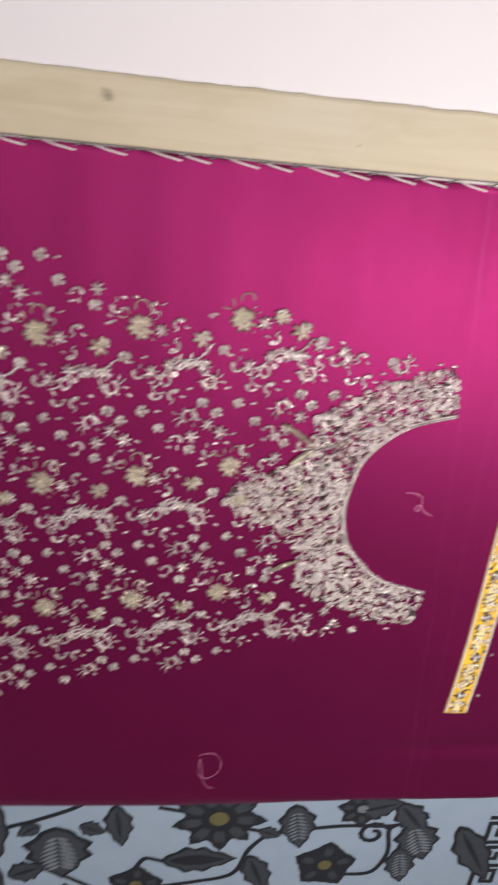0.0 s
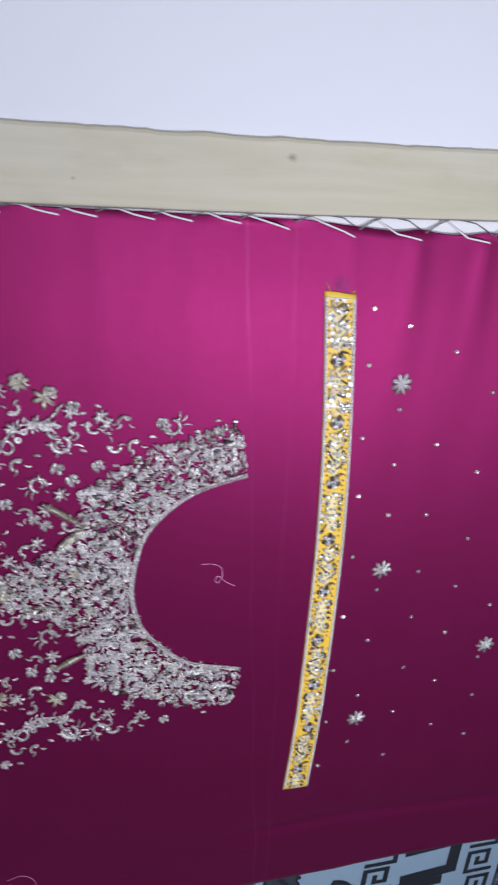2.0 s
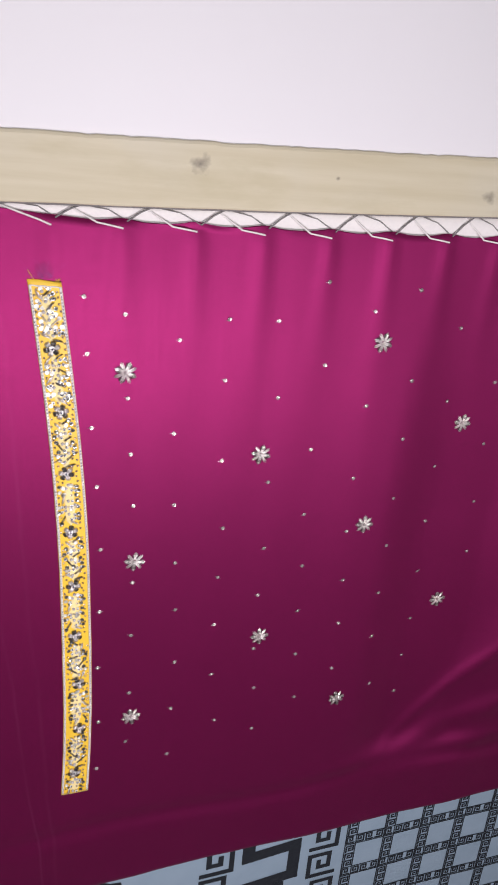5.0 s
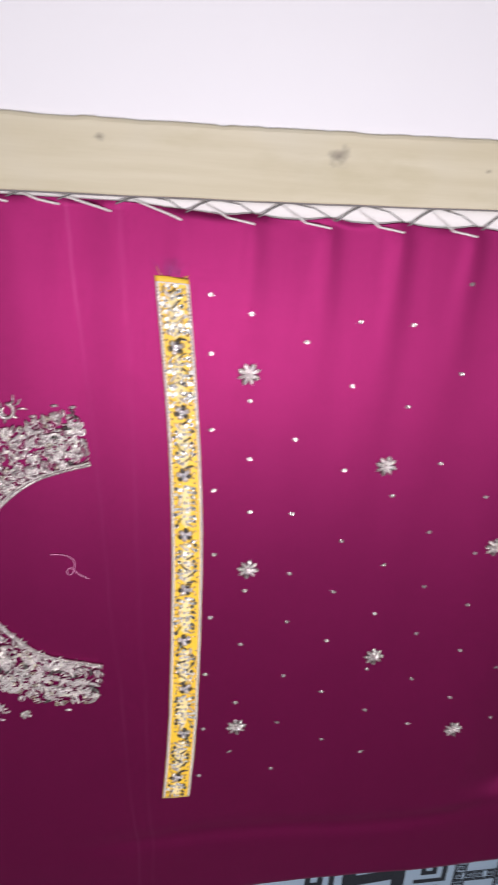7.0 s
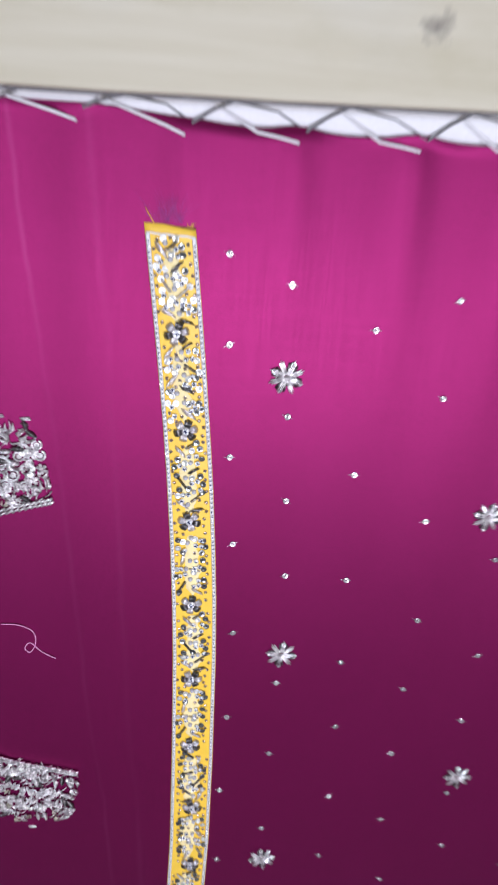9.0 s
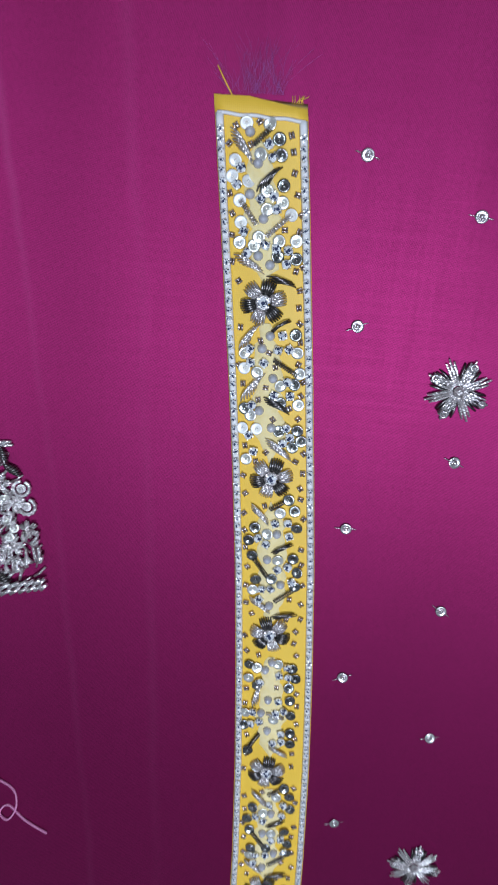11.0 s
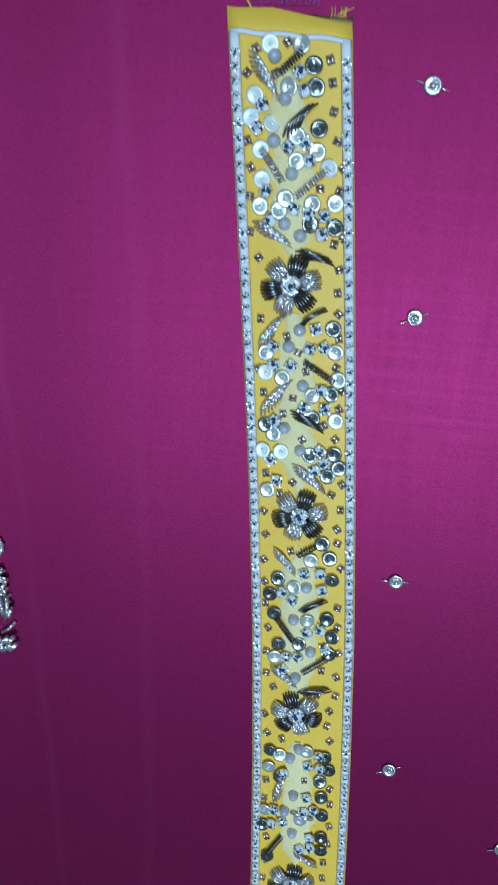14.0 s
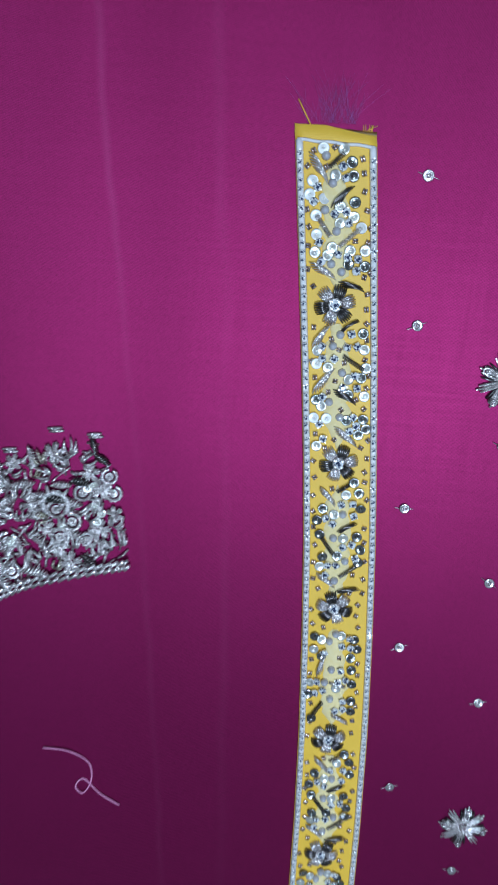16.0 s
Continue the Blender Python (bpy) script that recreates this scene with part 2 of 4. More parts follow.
def dome(bm, x, y, z, r, h, sides=10, rings=3, hole=0.0):
    """A low round cap standing on z."""
    loops = []
    for i in range(rings + 1):
        a = i / (rings + 1) * math.pi / 2
        loops.append([bm.verts.new((x + r * math.cos(a) * math.cos(2 * math.pi * j / sides), y + r * math.cos(a) * math.sin(2 * math.pi * j / sides), z + h * math.sin(a))) for j in range(sides)])
    for one, two in zip(loops, loops[1:]):
        for j in range(sides):
            bm.faces.new((one[j], one[(j + 1) % sides], two[(j + 1) % sides], two[j]))
    bm.faces.new(loops[-1])
    bm.faces.new(loops[0][::-1])


def coil(bm, a, b, r, bow=0.0, lift=0.0, sides=5, steps=4):
    """A short stitched length of springy wire from a to b, bowed upwards and sideways."""
    a, b = Vector((*a, 0)), Vector((*b, 0))
    side = Vector((-(b - a).y, (b - a).x, 0)) * bow
    pts = []
    for i in range(steps + 1):
        k = i / steps
        arch = 4 * k * (1 - k)
        pts.append(a.lerp(b, k) + side * arch + Vector((0, 0, r + lift * arch)))
    tube(bm, pts, r, sides, 0.35)


def sequin(bm, x, y, r, z=0.0003, sides=12):
    """A cupped foil disc with a hole."""
    rad = (0.22 * r, 0.25 * r, 0.75 * r, r, r, 0.75 * r, 0.25 * r)
    hgt = (0.0, 0.00003, 0.0001, 0.00018, 0.0001, 0.00002, -0.00006)
    loops = [[bm.verts.new((x + q * math.cos(2 * math.pi * j / sides), y + q * math.sin(2 * math.pi * j / sides), z + h)) for j in range(sides)] for q, h in zip(rad, hgt)]
    loops.append(loops[0])
    for one, two in zip(loops, loops[1:]):
        for j in range(sides):
            bm.faces.new((one[j], two[j], two[(j + 1) % sides], one[(j + 1) % sides]))


def gem(bm, x, y, r, h, z=0.0, sides=8):
    """A faceted stone."""
    loops = [[bm.verts.new((x + q * r * math.cos(2 * math.pi * (j + o) / sides), y + q * r * math.sin(2 * math.pi * (j + o) / sides), z + k * h)) for j in range(sides)] for q, k, o in ((0.85, 0, 0), (1.0, 0.3, 0), (0.5, 1.0, 0.5))]
    for one, two in zip(loops, loops[1:]):
        for j in range(sides):
            bm.faces.new((one[j], one[(j + 1) % sides], two[j]))
            bm.faces.new((one[(j + 1) % sides], two[(j + 1) % sides], two[j]))
    bm.faces.new(loops[-1])
    bm.faces.new(loops[0][::-1])


def chain(bm, pts, r, sides=6):
    """Beads strung touching in a row, as one knobbly string."""
    knots = []
    for (x0, y0), (x1, y1) in zip(pts, pts[1:]):
        knots += [(x0 + (x1 - x0) * k / 3, y0 + (y1 - y0) * k / 3, q) for k, q in ((0, 1.25), (1, 0.95), (2, 0.95))]
    knots.append((*pts[-1], 1.25))
    loops = []
    for i, (x, y, q) in enumerate(knots):
        (ax, ay, _), (bx, by, _) = knots[max(0, i - 1)], knots[min(len(knots) - 1, i + 1)]
        d = Vector((bx - ax, by - ay)).normalized()
        q *= r if 0 < i < len(knots) - 1 else r * 0.7
        loops.append([bm.verts.new((x - d.y * q * math.cos(2 * math.pi * j / sides), y + d.x * q * math.cos(2 * math.pi * j / sides), r * 0.7 + q * math.sin(2 * math.pi * j / sides))) for j in range(sides)])
    for one, two in zip(loops, loops[1:]):
        for j in range(sides):
            bm.faces.new((one[j], two[j], two[(j + 1) % sides], one[(j + 1) % sides]))
    bm.faces.new(loops[0])
    bm.faces.new(loops[-1][::-1])


def arc(x, y, r, a0, a1, n, grow=0.0):
    out = []
    for i in range(n):
        k = i / (n - 1)
        a = radians(a0 + (a1 - a0) * k)
        q = r * (1 + grow * k)
        out.append((x + q * math.cos(a), y + q * math.sin(a)))
    return out


def smooth01(a, b, v):
    k = max(0.0, min(1.0, (v - a) / (b - a)))
    return k * k * (3 - 2 * k)


def interp(table, v):
    for (a, p), (b, q) in zip(table, table[1:]):
        if v <= b:
            break
    return p + (q - p) * max(0.0, min(1.0, (v - a) / (b - a)))


# ---- the room ----
def structure(name, bm, material, label):
    return tagged(part(name, bm, material, None, label, False), label, name.split("_")[0], kind="structure")


BEAM_TOP = FZ + 0.012
for name, dims, material, label in (
    # added block: lifts the white floor so the far beam's shadow stays short
    ("floor_step", (-2.2, 0.075, 0.0, 2.2, 1.8, BEAM_TOP - 0.003), FLOOR, "white block added behind the far beam to hide its floor shadow"),
    ("floor", (-2.2, -2.4, -0.1, 2.2, 1.8, 0.0), FLOOR, "smooth white floor under the embroidery frame"),
    ("wall_north", (-2.2, 1.8, -0.1, 2.2, 1.9, 2.8), WALL, "plain white painted wall"),
    ("wall_south", (-2.2, -2.5, -0.1, 2.2, -2.4, 2.8), WALL, "plain white painted wall"),
    ("wall_west", (-2.3, -2.5, -0.1, -2.2, 1.9, 2.8), WALL, "plain white painted wall"),
    ("wall_east", (2.2, -2.5, -0.1, 2.3, 1.9, 2.8), WALL, "plain white painted wall"),
    ("ceiling", (-2.3, -2.5, 2.8, 2.3, 1.9, 2.9), WALL, "plain white ceiling"),
):
    bm = bmesh.new()
    box(bm, *dims)
    structure(name, bm, material, label)


# ---- the embroidery frame ----
def beam_edge(x):
    return 0.0452 + 0.0155 * x + 0.03 * x * x * (1 if abs(x) < 0.4 else 0.4 / abs(x))


frame_thing = tagged(new("embroidery_frame"), "pale wooden embroidery frame with laced cords, standing low over the floor", "embroidery frame")
bm = bmesh.new()
rows = []
for i in range(321):
    x = -0.8 + i * 0.005
    y0 = beam_edge(x) + 0.0003 * noise.noise((x * 30, 0, 0))
    y1 = beam_edge(x) + 0.039 + 0.0008 * noise.noise((x * 45, 3, 0)) + 0.0006 * noise.noise((x * 160, 7, 0))
    z0, z1 = BEAM_TOP - 0.015, BEAM_TOP
    loop = [(y0, z0), (y0, z1 - 0.0012), (y0 + 0.0004, z1 - 0.0004), (y0 + 0.0013, z1), (y0 + 0.01, z1), (y0 + 0.028, z1), (y1 - 0.0022, z1), (y1 - 0.0007, z1 - 0.0007), (y1, z1 - 0.002), (y1, z1 - 0.003), (y0 + 0.012, z1 - 0.003), (y0 + 0.012, z0)]
    rows.append([bm.verts.new((x, y, z)) for y, z in loop])
for one, two in zip(rows, rows[1:]):
    for j in range(12):
        bm.faces.new((one[j], two[j], two[(j + 1) % 12], one[(j + 1) % 12]))
bm.faces.new(rows[0])
bm.faces.new(rows[-1][::-1])
bmesh.ops.recalc_face_normals(bm, faces=bm.faces)
part("far_beam", bm, WOOD, frame_thing, "pale planed wooden beam with dark knots", False)
bm = bmesh.new()
box(bm, -0.8, -0.53, FZ - 0.034, 0.8, -0.49, FZ - 0.010)
part("near_beam", bm, WOOD, frame_thing, smooth=False)
for sx in (-1, 1):
    bm = bmesh.new()
    box(bm, sx * 0.84 - 0.02, -0.6, FZ - 0.034, sx * 0.84 + 0.02, 0.048, FZ)
    part("side_rail", bm, WOOD, frame_thing, smooth=False)
    for ly in (-0.56, 0.02):
        bm = bmesh.new()
        box(bm, sx * 0.84 - 0.018, ly - 0.018, 0.0, sx * 0.84 + 0.018, ly + 0.018, FZ - 0.034)
        part("leg", bm, WOOD, frame_thing, smooth=False)
    for by in (-0.51,):
        bm = bmesh.new()
        tube(bm, [(sx * 0.79, by, FZ - 0.015), (sx * 0.83, by, FZ - 0.015)], 0.008)
        part("peg", bm, WOOD, frame_thing)


# ---- the stretched silk ----
STITCH = [-0.41, -0.38, -0.35, -0.32, -0.289, -0.255, -0.237, -0.206, -0.185, -0.155, -0.135, -0.104, -0.083, -0.055, -0.026, 0.014, 0.057, 0.104, 0.150, 0.198, 0.244, 0.29, 0.335, 0.38, 0.425]


def top_edge(x):
    base = 0.0402 - 0.0025 * smooth01(-0.02, 0.02, x)
    near = min(abs(x - s) for s in STITCH)
    return base - 0.0022 * (1 - math.exp(-(near / 0.01) ** 2)) * smooth01(0.0, 0.06, x) + 0.012 * max(0.0, x - 0.2)


BANDS = [(-0.28, 0.016), (-0.20, -0.028), (-0.115, 0.03), (-0.045, -0.034), (0.045, 0.032), (0.115, -0.032), (0.2, 0.016)]


def silk(x, y):
    """Height of the cloth over its flat plane: pulls below the stitches, soft lengthwise waves, the near beam and slack folds."""
    down = 0.04 - y
    z = 0.0
    for s in STITCH:
        if s > -0.14:
            k = smooth01(-0.03, 0.12, s)
            w = 0.0045 + 0.075 * down
            z += (0.0005 + 0.0017 * k) * math.exp(-((x - s - 0.02 * down) / w) ** 2) * math.exp(-down / 0.06) * smooth01(0.0, 0.012, down)
    z += 0.0016 * noise.noise((x * 13, y * 0.7, 0.0)) + 0.0005 * noise.noise((x * 34, y * 1.2, 5.0))
    # broad lengthwise bands where the pull differs
    for at, lean in BANDS:
        z += smooth01(0.038, -0.03, y) * lean * 0.012 * math.log1p(math.exp(max(-30.0, min(30.0, (x - at) / 0.012))))
    z -= 0.011 * smooth01(0.272, 0.335, x) * (1 - smooth01(0.385, 0.44, x)) * smooth01(0.06, -0.2, y) * smooth01(-0.475, -0.43, y)
    ride = smooth01(-0.462, -0.49, y)
    z -= 0.0022 * smooth01(-0.1, 0.05, x) * math.exp(-((y + 0.466 - 0.004 * math.sin(x * 23)) / 0.008) ** 2)
    z += 0.0002 * ride
    if x > 0.2:
        k = smooth01(0.2, 0.36, x)
        z += 0.003 * k * math.exp(-((y + 0.452 - 0.4 * max(0, x - 0.33)) / 0.012) ** 2)
        z += 0.0035 * smooth01(0.33, 0.42, x) * math.exp(-((y + 0.42 - 1.6 * (x - 0.37)) / 0.035) ** 2)
        z += 0.0026 * smooth01(0.3, 0.36, x) * math.exp(-((y + 0.435 - 1.0 * (x - 0.33)) / 0.008) ** 2)
        z += 0.0015 * k * math.exp(-((y + 0.478 - 0.12 * (x - 0.2)) / 0.007) ** 2)
    return z


cloth_thing = tagged(new("embroidered_fabric"), "magenta silk fabric with silver neckline embroidery, laced to a wooden frame", "fabric")
bm = bmesh.new()
rows = []
XS = [-0.78 + 0.004 * i for i in range(391)]
for x in XS:
    te = top_edge(x)
    col = [bm.verts.new((x, te, FZ - 0.0012)), bm.verts.new((x, te + 0.0006, FZ - 0.0002))]
    for j in range(116):
        y = te - j * (te + 0.528) / 115
        col.append(bm.verts.new((x, y, FZ + silk(x, y))))
    hem = 0.002 * noise.noise((x * 9, 1, 1)) - 0.003 - 0.013 * smooth01(0.12, -0.3, x)
    for k in range(1, 9):
        a = k / 8 * math.pi / 2
        col.append(bm.verts.new((x, -0.528 - 0.008 * math.sin(a) + hem * k / 8, FZ + silk(x, -0.528) - 0.008 * (1 - math.cos(a)))))
    col.append(bm.verts.new((x, -0.534 + hem, FZ - 0.03)))
    col.append(bm.verts.new((x, -0.527 + hem, FZ - 0.04 + 0.004 * noise.noise((x * 6, 2, 2)))))
    rows.append(col)
for one, two in zip(rows, rows[1:]):
    for a, b, c, d in zip(one, two, two[1:], one[1:]):
        bm.faces.new((a, d, c, b))
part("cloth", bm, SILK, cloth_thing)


def on_cloth(x, y, turn=0.0, lift=0.0):
    e = 0.002
    n = Vector((silk(x - e, y) - silk(x + e, y), silk(x, y - e) - silk(x, y + e), 2 * e)).normalized()
    m = Vector((0, 0, 1)).rotation_difference(n).to_matrix().to_4x4()
    return Matrix.Translation((x, y, FZ + silk(x, y) + 0.0002 + lift)) @ m @ Matrix.Rotation(radians(turn), 4, "Z")

# white strip added along the beam, so the shaded lacing gap looks bright
bm = bmesh.new()
rows = []
for i in range(156):
    x = -0.775 + 0.01 * i
    sag = 0.0008 * noise.noise((x * 25, 4, 4))
    rows.append([bm.verts.new((x, y, z)) for y, z in ((0.016, FZ - 0.0085 + sag), (0.030, FZ - 0.0055 + sag), (0.040, FZ - 0.0016 + sag), (beam_edge(x) + 0.002, FZ - 0.0008), (beam_edge(x) + 0.002, FZ - 0.0018), (0.040, FZ - 0.0026 + sag), (0.030, FZ - 0.0065 + sag), (0.016, FZ - 0.0095 + sag))])
for one, two in zip(rows, rows[1:]):
    for j in range(8):
        bm.faces.new((one[j], one[(j + 1) % 8], two[(j + 1) % 8], two[j]))
bmesh.ops.recalc_face_normals(bm, faces=bm.faces)
part("gap_strip", bm, COTTON, frame_thing, "white strip added along the beam to brighten the lacing gap")

# lacing cords between beam and cloth
for i, s in enumerate(STITCH[:-1]):
    nxt = STITCH[i + 1]
    wide = s > -0.03
    reach = 0.034 if wide else 0.024
    x0 = s - reach
    yb, rise = beam_edge(x0), 0.0
    bm = bmesh.new()
    tip = (s, top_edge(s) - (0.0052 if wide else 0.003), FZ + silk(s, top_edge(s) - 0.008) + 0.0006)
    edge = (s - reach * 0.45, top_edge(s - reach * 0.45) - 0.001, FZ + 0.0012)
    tube(bm, [(x0 - 0.001, yb + 0.001, FZ - 0.004), (x0, yb - 0.0006, FZ - 0.001), edge, (s - reach * 0.2, edge[1] * 0.5 + tip[1] * 0.5, FZ + 0.0024), tip, (s + 0.0006, tip[1] - 0.0003, tip[2] - 0.001)], 0.0006, 6)
    part("white_stitch", bm, COTTON, frame_thing, "white cotton lacing stitch")
    bm = bmesh.new()
    if wide:
        a, b = s + 0.003, s + 0.019
        tube(bm, [(a, top_edge(a) - 0.001, FZ + 0.0008), ((a + b) / 2, 0.5 * (top_edge(a) + beam_edge(b)), FZ + 0.0006), (b, beam_edge(b) - 0.0004, FZ + 0.0015), (b + 0.002, beam_edge(b) - 0.0004, FZ + 0.004)], 0.00055, 6)
        tube(bm, [(b, beam_edge(b) - 0.0006, FZ + 0.002), ((b + nxt) / 2 + 0.004, 0.5 * (beam_edge(b) + top_edge(nxt)) + 0.001, FZ - 0.001), (nxt + 0.003, top_edge(nxt) - 0.001, FZ - 0.0006)], 0.00038, 6)
    else:
        tube(bm, [(s, top_edge(s) - 0.0005, FZ + 0.0008), (s + 0.009, beam_edge(s) - 0.0008, FZ + 0.0008)], 0.00045, 6)
    part("cord", bm, TWINE, frame_thing, "thin grey lacing cord")
bm = bmesh.new()
tube(bm, [(-0.7 + 0.02 * i, beam_edge(-0.7 + 0.02 * i) - 0.0007, BEAM_TOP - 0.006 + 0.0006 * math.sin(i * 2.1)) for i in range(71)], 0.0006, 6)
part("edge_cord", bm, TWINE, frame_thing, "grey cord running along the beam")


# ---- embroidery on the silk ----
def petals(bm, n, r0, r1, strands, wide, wire, turn=0.0, jitter=0.0):
    """Petals of parallel coils around a centre."""
    for i in range(n):
        a = radians(turn) + 2 * math.pi * i / n + random.uniform(-jitter, jitter)
        d, s = Vector((math.cos(a), math.sin(a))), Vector((-math.sin(a), math.cos(a)))
        for k in range(strands):
            o = (k - (strands - 1) / 2) * wide / max(1, strands - 1) if strands > 1 else 0
            q = r1 * (1 - 0.12 * abs(2 * o / wide) if wide else 1)
            coil(bm, d * r0 + s * o * 0.55, d * q + s * o, wire, 0.0, wire * 1.2)


def motif_round():
    bm = bmesh.new()
    petals(bm, 9, 0.0038, 0.0086, 3, 0.0026, 0.00048, jitter=0.16)
    petals(bm, 7, 0.0045, 0.0100, 2, 0.0011, 0.0005, 25, jitter=0.3)
    chain(bm, arc(0, 0, 0.0040, 0, 340, 13), 0.0010)
    petals(bm, 8, 0.001, 0.0036, 2, 0.0009, 0.0006, 20, 0.2)
    dome(bm, 0, 0, 0, 0.0014, 0.0016)
    for x, y in arc(0, 0, 0.0096, -60, 40, 5):
        coil(bm, (x, y), (x * 1.25 + random.uniform(-0.001, 0.001), y * 1.25), 0.0005)
    coil(bm, (-0.006, 0.0085), (-0.012, 0.011), 0.0006, 0.1)
    coil(bm, (-0.0045, 0.0095), (-0.005, 0.015), 0.0006, -0.1)
    chain(bm, arc(0.005, 0.0125, 0.0042, -20, 190, 11), 0.0006)
    return mesh_of("round_flower", bm, GILT)


def motif_star():
    bm = bmesh.new()
    petals(bm, 6, 0.0008, 0.0068, 3, 0.0017, 0.0006, 12, 0.12)
    dome(bm, 0, 0, 0, 0.0012, 0.0016)
    return mesh_of("star_flower", bm, GILT)


def motif_cross():
    bm = bmesh.new()
    for a in range(4):
        x, y = 0.0027 * math.cos(a * 1.57 + 0.4), 0.0027 * math.sin(a * 1.57 + 0.4)
        sequin(bm, x, y, 0.0014, 0.0004, 8)
        dome(bm, x, y, 0.0006, 0.0008, 0.0009, 6, 2)
    petals(bm, 5, 0.001, 0.0046, 2, 0.0012, 0.0005, 70, 0.3)
    dome(bm, 0, 0, 0, 0.0011, 0.0018, 6, 2)
    return mesh_of("small_flower", bm, SILVER)


def motif_scroll():
    bm = bmesh.new()
    chain(bm, arc(0, 0, 0.0052, -40, 235, 13, -0.12), 0.0011)
    chain(bm, arc(0.0004, 0.0004, 0.0026, -100, 60, 6), 0.0009)
    petals(bm, 5, 0.0052, 0.0082, 1, 0, 0.0008, 130, 0.3)
    coil(bm, (-0.006, 0.003), (-0.011, 0.006), 0.0006, 0.15)
    coil(bm, (-0.0065, 0.0), (-0.0115, -0.002), 0.0006, -0.15)
    coil(bm, (-0.007, -0.002), (-0.0095, -0.0065), 0.0006)
    return mesh_of("scroll", bm, SILVER)


def motif_spray():
    bm = bmesh.new()
    chain(bm, arc(0, 0, 0.004, 30, 200, 8), 0.001)
    coil(bm, (-0.002, -0.001), (-0.0055, -0.004), 0.0007, 0.2)
    coil(bm, (0.003, -0.001), (0.006, -0.0035), 0.0007, -0.2)
    sequin(bm, 0.0015, 0.0025, 0.0016, 0.0006, 8)
    return mesh_of("spray", bm, SILVER)


def motif_vine():
    """A creeping stem with leaves and a curl."""
    bm = bmesh.new()
    pts = [(-0.026 + 0.0035 * i, 0.0045 * math.sin(i * 0.5 - 1.2) + 0.0002 * i * i * 0.35) for i in range(14)]
    for (x0, y0), (x1, y1) in zip(pts, pts[1:]):
        coil(bm, (x0, y0), (x1, y1), 0.0008, random.uniform(-0.2, 0.2))
        if random.random() < 0.75:
            sgn = random.choice((-1, 1))
            coil(bm, (x0, y0), (x0 + 0.002, y0 + sgn * 0.0038), 0.0007, 0.2 * sgn)
    chain(bm, arc(-0.017, -0.001, 0.0042, -120, 160, 12), 0.0008)
    for x, y in ((-0.004, 0.003), (0.001, 0.0045), (0.006, 0.0015), (-0.009, 0.0)):
        sequin(bm, x, y, 0.0022, 0.0008, 8)
    chain(bm, arc(0.011, -0.004, 0.0042, 20, 260, 11), 0.00085)
    for k in range(5):
        coil(bm, (0.0095, -0.006 - 0.0022 * k), (0.0115, -0.0075 - 0.0022 * k), 0.0007)
    coil(bm, (0.015, 0.004), (0.022, 0.009), 0.0008, 0.12)
    return mesh_of("vine", bm, SILVER)


def motif_cluster():
    bm = bmesh.new()
    chain(bm, arc(0, 0, 0.0019, 0, 310, 7), 0.0008)
    dome(bm, 0, 0, 0, 0.0012, 0.0018, 8, 2)
    petals(bm, 7, 0.0022, 0.0050, 1, 0, 0.00085, 30, 0.25)
    return mesh_of("bead_rosette", bm, SILVER)


def motif_dot():
    bm = bmesh.new()
    sequin(bm, 0, 0, 0.00145, 0.0003, 12)
    dome(bm, 0, 0, 0.0003, 0.0007, 0.001, 8, 2)
    coil(bm, (-0.0029, 0.0002), (-0.0012, 0), 0.00013)
    coil(bm, (0.0012, 0), (0.0027, -0.0003), 0.00013)
    return mesh_of("stitched_sequin", bm, DISC)


def motif_pip():
    bm = bmesh.new()
    dome(bm, 0, 0, 0, 0.0009, 0.0012, 8, 2)
    coil(bm, (-0.0022, 0.0005), (0.0020, 0.0003), 0.0005)
    coil(bm, (-0.0019, -0.0004), (0.0023, -0.0006), 0.0005)
    return mesh_of("seed_bead", bm, SILVER)


MOTIFS = {"round_flower": motif_round(), "star_flower": motif_star(), "small_flower": motif_cross(), "scroll": motif_scroll(), "spray": motif_spray(), "vine": motif_vine(), "bead_rosette": motif_cluster(), "seed_bead": motif_pip()}

# one repeat of the field, offsets in mm from its round flower
FIELD = [
    ("round_flower", 0, 0, 0), ("bead_rosette", 15, -2, 20), ("spray", 27, 4, 10), ("star_flower", 41, -5, 0),
    ("small_flower", -24, -14, 30), ("vine", 34, -29, 8), ("bead_rosette", 33, -24, 70), ("spray", 26, -49, 20),
    ("scroll", 37, -64, 15), ("small_flower", 47, -53, 0), ("bead_rosette", 50, -70, 0), ("bead_rosette", 40, -80, 50),
    ("spray", 10, 14, 60), ("spray", 22, -12, 200), ("small_flower", 58, -12, 10), ("bead_rosette", 8, -33, 0), ("spray", 0, -34, 100), ("scroll", 49, -36, 200), ("spray", 12, -48, 140), ("bead_rosette", 60, -76, 30),
    ("spray", 28, -84, 300), ("small_flower", 4, -62, 50), ("spray", 54, -92, 120), ("bead_rosette", 22, -26, 40), ("bead_rosette", 45, -25, 0), ("small_flower", 16, -76, 15), ("small_flower", 57, -60, 40), ("small_flower", 39, -92, 25),
]
PIPS = [(-19, 2), (47, 11), (23, -15), (3, -22), (63, -16), (36, -43), (-6, -51), (14, -62), (1, -87), (24, -90), (49, -98), (-4, 20), (58, -85), (9, -40)]


def inside(x, y, poly):
    hit = False
    for (x0, y0), (x1, y1) in zip(poly, poly[1:] + poly[:1]):
        if (y0 > y) != (y1 > y) and x < x0 + (y - y0) * (x1 - x0) / (y1 - y0):
            hit = not hit
    return hit


